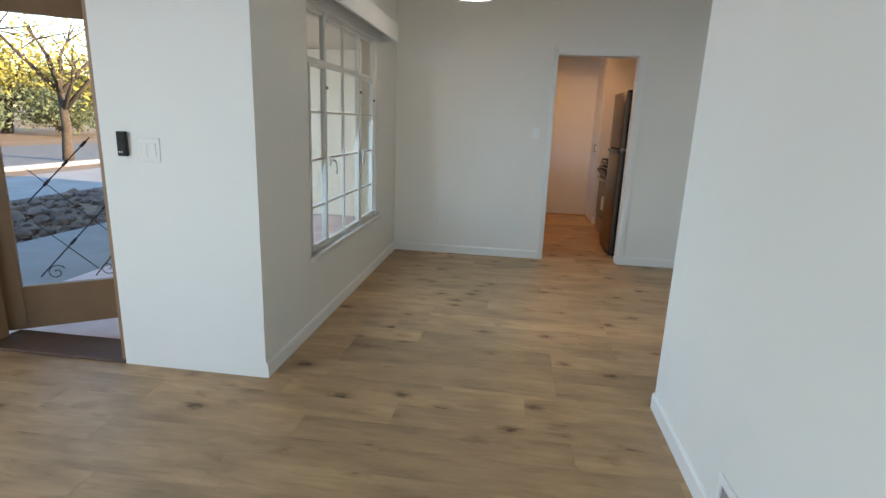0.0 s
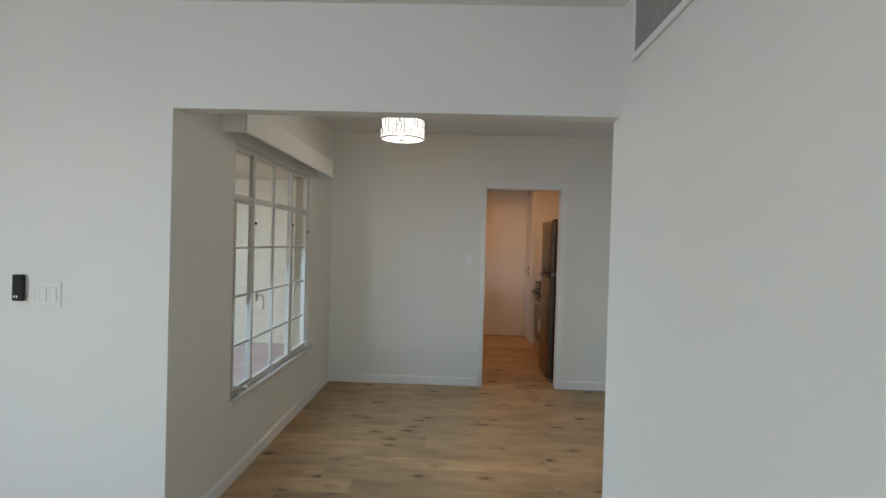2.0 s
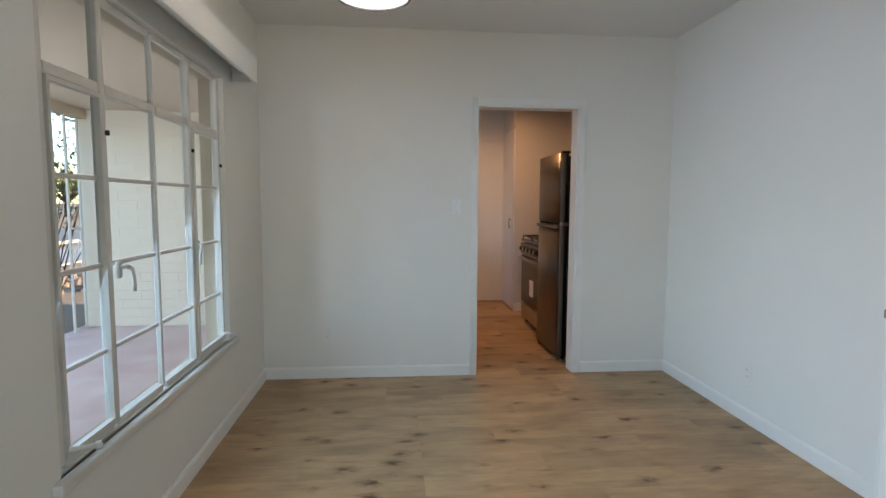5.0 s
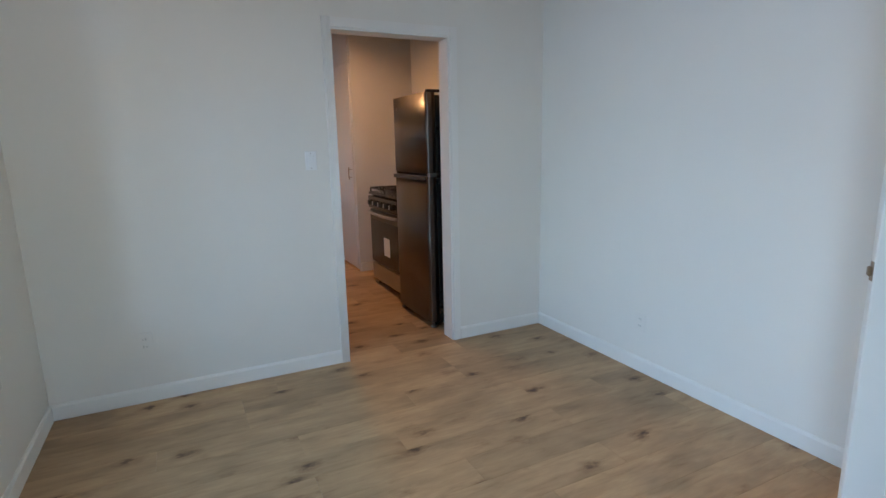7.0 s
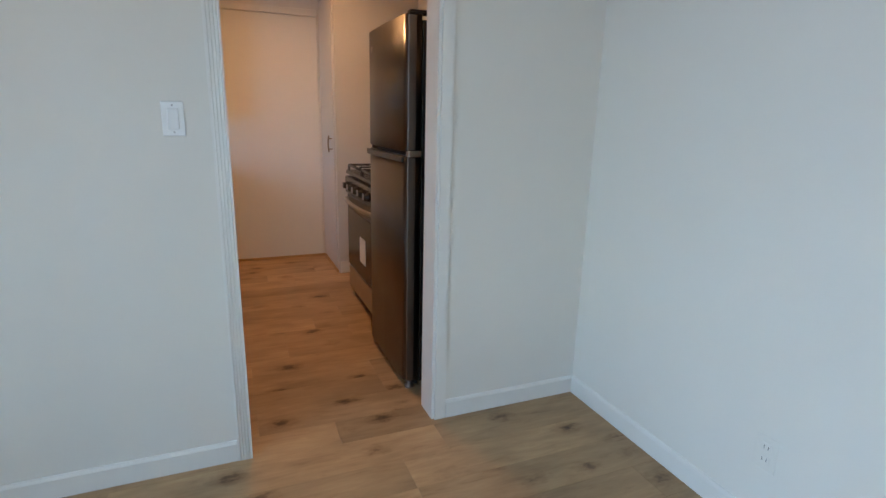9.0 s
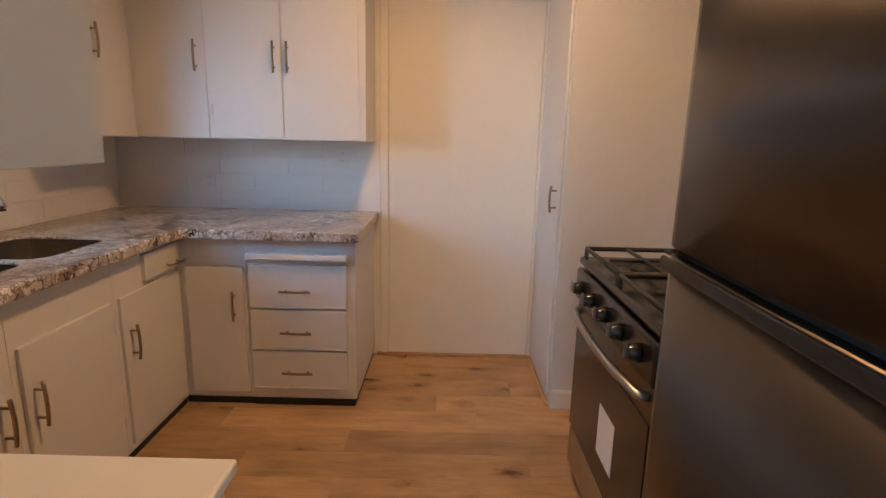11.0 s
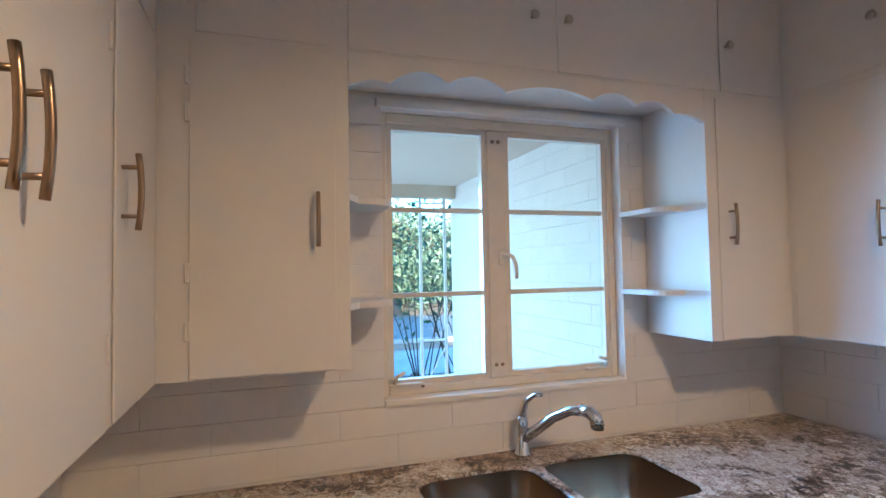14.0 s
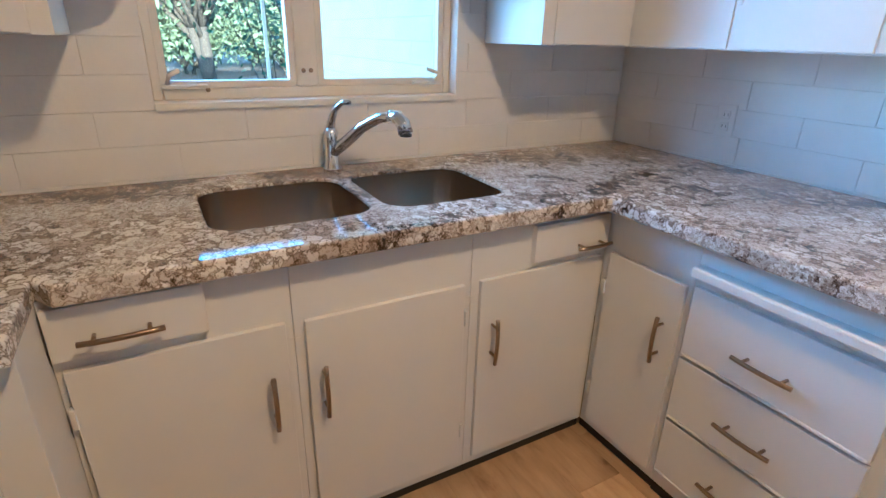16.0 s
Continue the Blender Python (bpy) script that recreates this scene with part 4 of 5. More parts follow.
# ---- wall cabinets ----
UX, UY, US = -0.68, 8.785, 6.607     # their faces
ZB, ZT, ZS = 1.322, CK - 0.004, 2.235
GU = "white wall cabinets round the sink window"
c = thing("wall_cabinet", UX, 6.87, ZB, "white painted wall cabinet with a tall and a small door", "cabinet", GU)
part("body", box_bm(XWK + 0.004, US, ZB, UX, 7.10, ZT, 0.001, 1), CAB, c)
d = front(c, "door", "x", UX, 6.685, ZB + 0.004, 7.060, 2.215, 0.005)
pull(d, (UX + 0.005, 7.01, 1.742), (0, 0, 1), (1, 0, 0))
for z in (1.45, 1.60, 2.02, 2.12):
    hinge(c, "x", UX, 6.680, z, 1, 0.009)
d = front(c, "upper_door", "x", UX, 6.70, ZS + 0.004, 7.048, 2.63, 0.005)
knob(d, (UX + 0.005, 7.009, 2.408), "X", 1)
c = thing("wall_cabinet", UX, 8.6, ZB, "white painted wall cabinet in the corner with a narrow door", "cabinet", GU)
part("body", box_bm(XWK + 0.004, 8.392, ZB, UX, YN - 0.002, ZT, 0.001, 1), CAB, c)
d = front(c, "door", "x", UX, 8.44, ZB + 0.004, 8.765, 2.215, 0.005)
pull(d, (UX + 0.005, 8.488, 1.745), (0, 0, 1), (1, 0, 0))
d = front(c, "upper_door", "x", UX, 8.470, ZS + 0.004, 8.765, 2.63, 0.005)
knob(d, (UX + 0.005, 8.50, 2.41), "X", 1)
c = thing("over_window_cabinet", UX, 7.75, 2.2, "white painted cabinet over the window with two doors", "cabinet", GU)
part("body", box_bm(XWK + 0.004, 7.1005, 2.235, UX, 8.3915, ZT, 0.001, 1), CAB, c)
d = front(c, "upper_door", "x", UX, 7.10, ZS + 0.006, 7.778, 2.63, 0.005)
knob(d, (UX + 0.005, 7.695, 2.412), "X", 1)
d = front(c, "upper_door", "x", UX, 7.788, ZS + 0.006, 8.462, 2.63, 0.005)
knob(d, (UX + 0.005, 7.818, 2.412), "X", 1)


def scallop():
    """The apron board with a wavy lower edge."""
    bm = bmesh.new()
    y0, y1 = 7.1005, 8.3915
    cusps = [7.105, 7.22, 7.405, 7.60, 7.92, 8.10, 8.26, 8.39]
    lift = [0.012, 0.036, 0.034, 0.028, 0.034, 0.031, 0.012]
    base = [2.135, 2.150, 2.168, 2.158, 2.160, 2.158, 2.140, 2.120]
    low = []
    for k in range(7):
        for s in range(8):
            f = s / 8
            low.append((cusps[k] + (cusps[k + 1] - cusps[k]) * f, base[k] + (base[k + 1] - base[k]) * f + lift[k] * math.sin(math.pi * f) ** 0.8))
    low.append((cusps[-1], base[-1]))
    low = [(y0, low[0][1])] + low + [(y1, low[-1][1])]
    a = [(bm.verts.new((UX - 0.02, y, z)), bm.verts.new((UX - 0.02, y, 2.2345))) for y, z in low]
    b = [(bm.verts.new((UX, y, z)), bm.verts.new((UX, y, 2.2345))) for y, z in low]
    for k in range(len(low) - 1):
        bm.faces.new((a[k][0], a[k + 1][0], a[k + 1][1], a[k][1]))
        bm.faces.new((b[k][0], b[k][1], b[k + 1][1], b[k + 1][0]))
        bm.faces.new((a[k][0], b[k][0], b[k + 1][0], a[k + 1][0]))
        bm.faces.new((a[k][1], a[k + 1][1], b[k + 1][1], b[k][1]))
    bmesh.ops.remove_doubles(bm, verts=bm.verts[:], dist=0.0004)
    return bm


part("scalloped_apron", scallop(), CAB, c, "scalloped wooden apron above the window")


def corner_shelf(y_side, y_tip, z, name):
    """A shelf beside the window: deep at the cabinet, tapering to the window with a rounded corner."""
    bm = bmesh.new()
    s = 1 if y_tip > y_side else -1
    w = abs(y_tip - y_side)
    pts = [(XWK + 0.004, y_side), (UX - 0.004, y_side)]
    for k in range(7):
        a = radians(90 * k / 6)
        pts.append((UX - 0.09 - (0.085) * (1 - math.cos(a)), y_side + s * (w * 0.25 + (w * 0.72) * math.sin(a))))
    pts.append((XWK + 0.004, y_tip - s * 0.005))
    lo = [bm.verts.new((x, y, z - 0.019)) for x, y in pts]
    hi = [bm.verts.new((x, y, z)) for x, y in pts]
    n = len(pts)
    bm.faces.new(lo)
    bm.faces.new(hi[::-1])
    for k in range(n):
        bm.faces.new((lo[k], lo[(k + 1) % n], hi[(k + 1) % n], hi[k]))
    bmesh.ops.recalc_face_normals(bm, faces=bm.faces[:])
    sh = thing(name, XWK, (y_side + y_tip) / 2, z, "white painted corner shelf beside the window", "shelf", "small shelves beside the sink window")
    part("board", bm, CAB, sh)


for z in (1.505, 1.822):
    corner_shelf(7.1005, 7.262, z, "corner_shelf")
    corner_shelf(8.3915, 8.262, z, "corner_shelf")

# north wall cabinet
c = thing("wall_cabinet", 0.0, UY, ZB, "white painted three-door wall cabinet above the granite worktop", "cabinet", GU)
part("body", box_bm(UX + 0.0005, UY, ZB, 0.505, YN - 0.002, ZT, 0.001, 1), CAB, c)
for x0, x1, hx in ((-0.655, -0.300, -0.343), (-0.287, 0.082, 0.048), (0.087, 0.470, 0.118)):
    d = front(c, "door", "y", UY, x0, ZB + 0.004, x1, 2.215, 0.005, -1)
    pull(d, (hx, UY - 0.005, 1.725), (0, 0, 1), (0, -1, 0))
    d = front(c, "upper_door", "y", UY, x0, ZS + 0.004, x1, 2.63, 0.005, -1)
    knob(d, (hx, UY - 0.005, 2.41), "Y", -1)
for x in (-0.281, 0.476):
    for z in (1.47, 2.08):
        hinge(c, "y", UY, x, z, -1, 0.009)
# south wall cabinet
c = thing("wall_cabinet", -0.1, US, ZB, "white painted three-door wall cabinet on the doorway side", "cabinet", GU)
part("body", box_bm(XWK + 0.004, YS + 0.001, ZB, 0.55, US - 0.0005, ZT, 0.001, 1), CAB, c)
for x0, x1, hx in ((-0.655, -0.300, -0.340), (-0.25, 0.157, 0.105), (0.163, 0.52, 0.185)):
    d = front(c, "door", "y", US, x0, ZB + 0.004, x1, 2.195, 0.005, 1)
    pull(d, (hx, US + 0.005, 1.76), (0, 0, 1), (0, 1, 0))
    d = front(c, "upper_door", "y", US, x0, 2.21, x1, 2.63, 0.005, 1)
for x in (-0.256, -0.66):
    for z in (1.47, 2.03):
        hinge(c, "y", US, x, z, 1, 0.009)

# ---- kitchen window ----
kw = tagged(new("window_2"), "cream painted steel casement window over the sink", "window", kind="structure")
kw.location = Vector((XWK, 7.76, 1.15)) + ORIGIN
bpy.context.view_layer.update()
KX = -1.10
ky0, ky1, kz0, kz1 = KW
for nm, r in (("frame", (KX - 0.03, ky0, kz0, KX + 0.03, ky0 + 0.028, kz1)), ("frame", (KX - 0.03, ky1 - 0.028, kz0, KX + 0.03, ky1, kz1)),
              ("frame", (KX - 0.03, ky0 + 0.0285, kz0, KX + 0.03, ky1 - 0.0285, kz0 + 0.035)), ("frame", (KX - 0.03, ky0 + 0.0285, kz1 - 0.04, KX + 0.03, ky1 - 0.0285, kz1)),
              ("mullion", (KX - 0.028, 7.695, kz0 + 0.0355, KX + 0.028, 7.770, kz1 - 0.0405))):
    part(nm, box_bm(*r, bevel=0.004, seg=1), CREAM, kw)
for a, b in ((ky0 + 0.0285, 7.6945), (7.7705, ky1 - 0.0285)):
    bm = bmesh.new()
    zz0, zz1 = kz0 + 0.036, kz1 - 0.041
    for r in ((a, zz0, a + 0.02, zz1), (b - 0.02, zz0, b, zz1), (a + 0.02, zz0, b - 0.02, zz0 + 0.02), (a + 0.02, zz1 - 0.02, b - 0.02, zz1)):
        add_box(bm, KX - 0.012, r[0], r[1], KX + 0.022, r[2], r[3])
    s = part("sash", bm, CREAM, kw)
    for z in (1.505, 1.825):
        part("muntin", box_bm(KX - 0.009, a + 0.0205, z - 0.009, KX + 0.016, b - 0.0205, z + 0.009, 0.002, 1), CREAM, s)
    for c0, c1 in ((zz0 + 0.02, 1.496), (1.514, 1.816), (1.834, zz1 - 0.02)):
        p = part("pane", box_bm(KX - 0.002, a + 0.021, c0, KX + 0.002, b - 0.021, c1), GLASS, s)
        p.visible_shadow = False
casement_handle(KX + 0.028, 7.748, 1.64, 1, CREAM, kw)
for y, s in ((7.305, 1), (8.20, -1)):
    bm = box_bm(KX + 0.03, y - 0.015, kz0 + 0.036, KX + 0.05, y + 0.10 * s + 0.015, kz0 + 0.046, 0.002, 1)
    tube(bm, [(KX + 0.045, y + 0.005, kz0 + 0.05), (KX + 0.06, y + 0.01, kz0 + 0.075), (KX + 0.06, y + 0.04 * s, kz0 + 0.09)], 0.007, 7)
    part("crank", bm, CREAM, kw)
for y, z in ((7.745, 1.225), (7.72, 1.225), (7.745, 2.10), (7.72, 2.10), (7.42, kz0 + 0.03)):
    bm = bmesh.new()
    lathe(bm, [(0.008, 0), (0.007, 0.004), (0.003, 0.006)], (KX + 0.028, y, z), "X", 8)
    part("screw", bm, NICKEL, kw)
casing("trim_kitchen_window", [(XWK - 0.05, ky0 + 0.001, kz0 - 0.02, XWK + 0.012, ky1 - 0.001, kz0 - 0.0005)], label="cream painted window sill")
casing("trim_kitchen_window_head", [(XWK - 0.004, ky0 - 0.02, kz1, XWK + 0.018, ky1 + 0.02, kz1 + 0.03)], label="white painted window head strip")

# ---- end wall: flush door with its casing; pantry door ----
pd = tagged(new("door_1"), "cream painted flush door closed in the end wall", "door", kind="structure")
pd.location = Vector((1.0, YN, 0)) + ORIGIN
bpy.context.view_layer.update()
part("slab", box_bm(0.588, YN - 0.012, 0.02, 1.452, YN - 0.0005, 2.10, 0.002, 1), WALL, pd)
for r in ((0.535, YN - 0.022, 0.02, 0.582, YN - 0.0006, 2.16), (1.456, YN - 0.022, 0.02, 1.4785, YN - 0.0006, 2.16), (0.5825, YN - 0.022, 2.105, 1.4555, YN - 0.0006, 2.16)):
    part("casing", box_bm(*r, bevel=0.004, seg=1), WALL, pd)
pt = thing("pantry_door", 1.48, 8.8, 0.1, "white painted tall pantry door with a nickel pull", "door")
d = part("slab", box_bm(1.466, 8.55, 0.06, 1.4795, 9.10, 2.2, 0.003, 1), CAB, pt)
pull(d, (1.466, 8.60, 1.07), (0, 0, 1), (-1, 0, 0), 0.13)
d = part("upper_slab", box_bm(1.466, 8.55, 2.22, 1.4795, 9.10, 2.62, 0.003, 1), CAB, pt)

# ---- refrigerator ----
fy0, fy1 = 6.455, 7.10
rf = thing("refrigerator", 1.75, 6.63, 0, "dark stainless top-freezer refrigerator standing beside the doorway", "refrigerator")
part("body", box_bm(1.455, fy0 + 0.008, 0.03, 2.12, fy1 - 0.008, 1.695, 0.006), BLACK, rf)
for nm, z0, z1 in (("freezer_door", 1.152, 1.715), ("fridge_door", 0.045, 1.132)):
    bm = bmesh.new()
    # bowed front, rounded at the sides
    prof = [(1.45, fy0), (1.412, fy0 + 0.001), (1.388, fy0 + 0.012), (1.381, fy0 + 0.04), (1.377, fy0 + 0.20), (1.374, (fy0 + fy1) / 2), (1.377, fy1 - 0.20), (1.381, fy1 - 0.04), (1.388, fy1 - 0.012), (1.412, fy1 - 0.001), (1.45, fy1)]
    lo = [bm.verts.new((x, y, z0)) for x, y in prof]
    hi = [bm.verts.new((x, y, z1)) for x, y in prof]
    for k in range(len(prof) - 1):
        f = bm.faces.new((lo[k], lo[k + 1], hi[k + 1], hi[k]))
        f.smooth = True
    bm.faces.new((lo[-1], lo[0], hi[0], hi[-1]))
    bm.faces.new(lo[::-1])
    bm.faces.new(hi)
    d = part(nm, bm, DARKSTEEL, rf)
    part("edge_trim", box_bm(1.389, fy0 - 0.004, z0 + 0.004, 1.426, fy0 + 0.006, z1 - 0.004, 0.003, 1), EDGE, d, "grey steel door edge")
    if nm == "fridge_door":
        part("grip", box_bm(1.368, fy0 + 0.02, z1 - 0.03, 1.38, fy1 - 0.01, z1 - 0.002, 0.004), BLACK, d, "dark pocket grip along the door top")
    else:
        bm = bmesh.new()
        lathe(bm, [(0.014, 0), (0.014, -0.002), (0.008, -0.003)], (1.3795, fy1 - 0.10, z1 - 0.09), "X", 20)
        part("badge", bm, STEEL, d)
part("gap_seal", box_bm(1.40, fy0 + 0.01, 1.1325, 1.455, fy1 - 0.01, 1.1515), RUBBER, rf)
part("hinge", box_bm(1.39, fy0 - 0.012, 1.128, 1.45, fy0 + 0.03, 1.156, 0.004), STEEL, rf)
part("hinge", box_bm(1.40, fy0 + 0.01, 1.7155, 1.52, fy0 + 0.05, 1.733, 0.004), BLACK, rf)
part("base_grille", box_bm(1.43, fy0 + 0.02, 0.012, 1.455, fy1 - 0.02, 0.07, 0.003, 1), BLACK, rf)
for y in (fy0 + 0.03, fy1 - 0.03):
    bm = bmesh.new()
    lathe(bm, [(0.022, 0), (0.022, 0.012), (0.012, 0.014), (0.012, 0.06)], (1.415, y, 0), "Z", 14)
    part("foot", bm, STEEL, rf)
    bm = bmesh.new()
    lathe(bm, [(0.02, 0), (0.02, 0.03)], (2.05, y, 0), "Z", 12)
    part("foot", bm, BLACK, rf)

# ---- gas range ----
ORIGIN = KITCHEN + Vector((-0.03, 0, 0))
sy0, sy1 = 7.20, 7.985
st = thing("gas_range", 1.8, 7.6, 0, "stainless gas range with black cooktop and oven window", "stove")
part("body", box_bm(1.515, sy0, 0.03, 2.13, sy1, 0.895, 0.004), BLACK, st)
d = part("oven_door", box_bm(1.478, sy0 + 0.004, 0.235, 1.5145, sy1 - 0.004, 0.755, 0.008), DARKSTEEL, st)
part("window", box_bm(1.4735, sy0 + 0.025, 0.245, 1.479, sy1 - 0.025, 0.66, 0.002, 1), BLACK, d, "black glass oven window")
bm = bmesh.new()
tube(bm, [(1.478, sy0 + 0.05, 0.725), (1.452, sy0 + 0.06, 0.728), (1.434, sy0 + 0.20, 0.728), (1.428, (sy0 + sy1) / 2, 0.728), (1.434, sy1 - 0.20, 0.728), (1.452, sy1 - 0.06, 0.728), (1.478, sy1 - 0.05, 0.725)], 0.013, 10)
part("handle", bm, STEEL, d, "bowed steel oven handle")
part("tag", box_bm(1.4715, 7.45, 0.35, 1.4733, 7.60, 0.52), PAPER, d, "white paper tag")
part("warming_drawer", box_bm(1.482, sy0 + 0.004, 0.06, 1.5145, sy1 - 0.004, 0.225, 0.008), STEEL, st)
part("control_panel", box_bm(1.462, sy0 + 0.002, 0.765, 1.5145, sy1 - 0.002, 0.885, 0.012), BLACK, st)
for k in range(5):
    y = sy0 + 0.10 + k * (sy1 - sy0 - 0.20) / 4
    bm = bmesh.new()
    lathe(bm, [(0.026, 0), (0.024, -0.012), (0.020, -0.030), (0.017, -0.034)], (1.462, y, 0.825), "X", 16)
    kb = part("knob", bm, BLACK, st)
    part("pointer", box_bm(1.420, y - 0.003, 0.812, 1.4285, y + 0.003, 0.85, 0.001, 1), STEEL, kb)
part("cooktop", box_bm(1.470, sy0, 0.8955, 2.10, sy1, 0.925, 0.010), BLACK, st)
for gy0, gy1 in ((sy0 + 0.02, sy0 + 0.37), (sy0 + 0.39, sy1 - 0.02)):
    bm = bmesh.new()
    z = 0.958
    tube(bm, [(1.49, gy0, z), (1.49, gy1, z), (2.08, gy1, z), (2.08, gy0, z), (1.49, gy0, z)], 0.009, 6)
    tube(bm, [(1.785, gy0, z), (1.785, gy1, z)], 0.008, 6)
    for xx in (1.64, 1.93):
        tube(bm, [(xx, gy0, z), (xx, gy1, z)], 0.007, 6)
        tube(bm, [(xx - 0.12, (gy0 + gy1) / 2, z), (xx + 0.12, (gy0 + gy1) / 2, z)], 0.007, 6)
    for xx in (1.49, 2.08):
        for yy in (gy0, gy1):
            tube(bm, [(xx, yy, z), (xx, yy, 0.925)], 0.008, 6)
    part("grate", bm, IRON, st)
    for xx in (1.64, 1.93):
        bm = bmesh.new()
        lathe(bm, [(0.045, 0.9255), (0.045, 0.934), (0.034, 0.938), (0.034, 0.946), (0.01, 0.948)], (xx, (gy0 + gy1) / 2, 0), "Z", 18)
        part("burner", bm, IRON, st)
part("backguard", box_bm(2.085, sy0 + 0.002, 0.925, 2.13, sy1 - 0.002, 1.02, 0.006), STEEL, st)
for y in (sy0 + 0.05, sy1 - 0.05):
    for xx in (1.54, 2.08):
        bm = bmesh.new()
        lathe(bm, [(0.016, 0), (0.016, 0.031)], (xx, y, 0), "Z", 12)
        part("foot", bm, BLACK, st)

ORIGIN = KITCHEN
# kitchen ceiling lamp, flush above the walk
kl = thing("kitchen_ceiling_lamp", 0.885, 7.75, CK, "round flush lit kitchen ceiling lamp", "lamp")
bm = bmesh.new()
lathe(bm, [(0.160, CK - 0.001), (0.164, CK - 0.104), (0.158, CK - 0.106), (0.154, CK - 0.001)], (0.885, 7.75, 0), "Z", 32, ring=True)
part("rim", bm, STEEL, kl)
bm = bmesh.new()
lathe(bm, [(0.137, CK - 0.002), (0.137, CK - 0.046), (0.08, CK - 0.052), (0.01, CK - 0.055)], (0.885, 7.75, 0), "Z", 28)
part("diffuser", bm, SHADE, kl)

wall_plate("wall_outlet", -0.48, YN - 0.006, 1.075, "y-", "white painted wall outlet above the worktop", kind="outlet", mat=BLOCK)
wall_plate("wall_outlet", 0.31, YN - 0.006, 1.225, "y-", "white painted wall outlet above the worktop", kind="outlet", mat=BLOCK)


# ---- painted blocks of the kitchen walls ----
BLOCK_MESHES = {}


def block_ob(parent, axis, face, sgn, u, z, length, height, mat, depth=0.008):
    """One block, proud of the joints; its outer face lies at 'face'."""
    key = (axis, sgn, round(length, 3), round(height, 3), mat.name, depth)
    if key not in BLOCK_MESHES:
        bm = bmesh.new()
        c = 0.0008
        L, H = length, height

        def V(u_, z_, d_):
            return bm.verts.new((-sgn * d_, u_, z_) if axis == "x" else (u_, -sgn * d_, z_))

        back = [V(0, 0, depth), V(L, 0, depth), V(L, H, depth), V(0, H, depth)]
        mid = [V(0, 0, c), V(L, 0, c), V(L, H, c), V(0, H, c)]
        top_ = [V(c, c, 0), V(L - c, c, 0), V(L - c, H - c, 0), V(c, H - c, 0)]
        for a, b in ((back, mid), (mid, top_)):
            for k in range(4):
                bm.faces.new((a[k], a[(k + 1) % 4], b[(k + 1) % 4], b[k]))
        bm.faces.new(top_)
        bmesh.ops.recalc_face_normals(bm, faces=bm.faces[:])
        me = bpy.data.meshes.new("block")
        bm.to_mesh(me)
        bm.free()
        me.materials.append(mat)
        BLOCK_MESHES[key] = me
    o = new("block", BLOCK_MESHES[key])
    o.location = Vector((face, u, z) if axis == "x" else (u, face, z)) + ORIGIN
    o.parent = parent
    return o


def lay_blocks(parent, axis, face, sgn, u0, u1, z0, z1, mat, holes=(), L=0.405, H=0.1, joint=0.0012, depth=0.008):
    z, row = z0, 0
    while z < z1 - 0.02:
        h = min(H, z1 - z)
        u = u0 - (L / 2 if row % 2 else 0)
        while u < u1 - 0.005:
            spans = [(max(u, u0), min(u + L, u1))]
            for a, b, c, d in holes:
                if c < z + h - 0.02 and d > z + 0.02:
                    spans = [q for s in spans for q in ((s[0], min(s[1], a)), (max(s[0], b), s[1])) if q[1] - q[0] > 0.02]
            for a, b in spans:
                if b - a > 0.02:
                    block_ob(parent, axis, face, sgn, a + joint / 2, z + joint / 2, b - a - joint, h - joint, mat, depth)
            u += L
        z += H
        row += 1


lay_blocks(bpy.data.objects["wall_kitchen_west"], "x", XWK, 1, YS, YN, 0.82, 2.24, BLOCK, [KW])
lay_blocks(bpy.data.objects["wall_kitchen_north"], "y", YN - 0.004, -1, XWK, 0.53, 0.82, 1.36, BLOCK)
ORIGIN = Vector((0, 0, 0))


# ---- porch ----
PZ = -0.08
structure("ground", boxes_bm([(-420, -400, -0.6, 60, 420, -0.16)]), DIRT, "bare desert soil yard reaching far off", "ground")
structure("porch_floor", box_bm(-3.45, Y1B + 0.001, -0.30, XD - 0.001, 8.20, PZ, 0.01), PINK, "worn pink concrete porch floor", "porch floor")
structure("porch_ceiling", box_bm(-3.75, Y1B + 0.06, 2.29, XD - 0.001, 8.45, 2.34), SOFFIT, "beige painted porch ceiling", "ceiling")
structure("porch_beam", box_bm(-3.42, Y1B + 0.06, 2.19, -3.30, 8.44, 2.2895, 0.004), SOFFIT, "beige porch edge beam", "beam")
pn = structure("wall_porch_north", wall_bm("y", 8.206, 8.35, -3.42, XO - 0.001, PZ - 0.2, 2.289), GROUT, "white painted block wall closing the porch", "wall")
structure("wall_outside_skin", wall_bm("x", XO - 0.06, XO - 0.0005, Y2 - 0.02, 8.205, PZ, 2.29, [(7.10, 8.14, 1.12, 2.20)]), STUCCO, "beige stucco on the outside of the house", "wall")
structure("wall_outside_dining_skin", wall_bm("x", XD - 0.04, XD - 0.0005, Y1B + 0.0605, Y2 - 0.0005, PZ, 2.29, [(3.68, 5.28, 0.48, 2.02)]), STUCCO, "beige stucco outside the dining window", "wall")
structure("wall_outside_front", wall_bm("y", Y1B + 0.0005, Y1B + 0.06, -3.75, XD - 0.0005, PZ, 2.29, [(-2.70, -1.72, PZ - 0.001, 2.05)]), STUCCO, "beige stucco on the house front", "wall")
lay_blocks(pn, "y", 8.20, -1, -3.42, XO - 0.062, PZ, 2.289, BLOCK_OUT, H=0.1, joint=0.0010, depth=0.012)


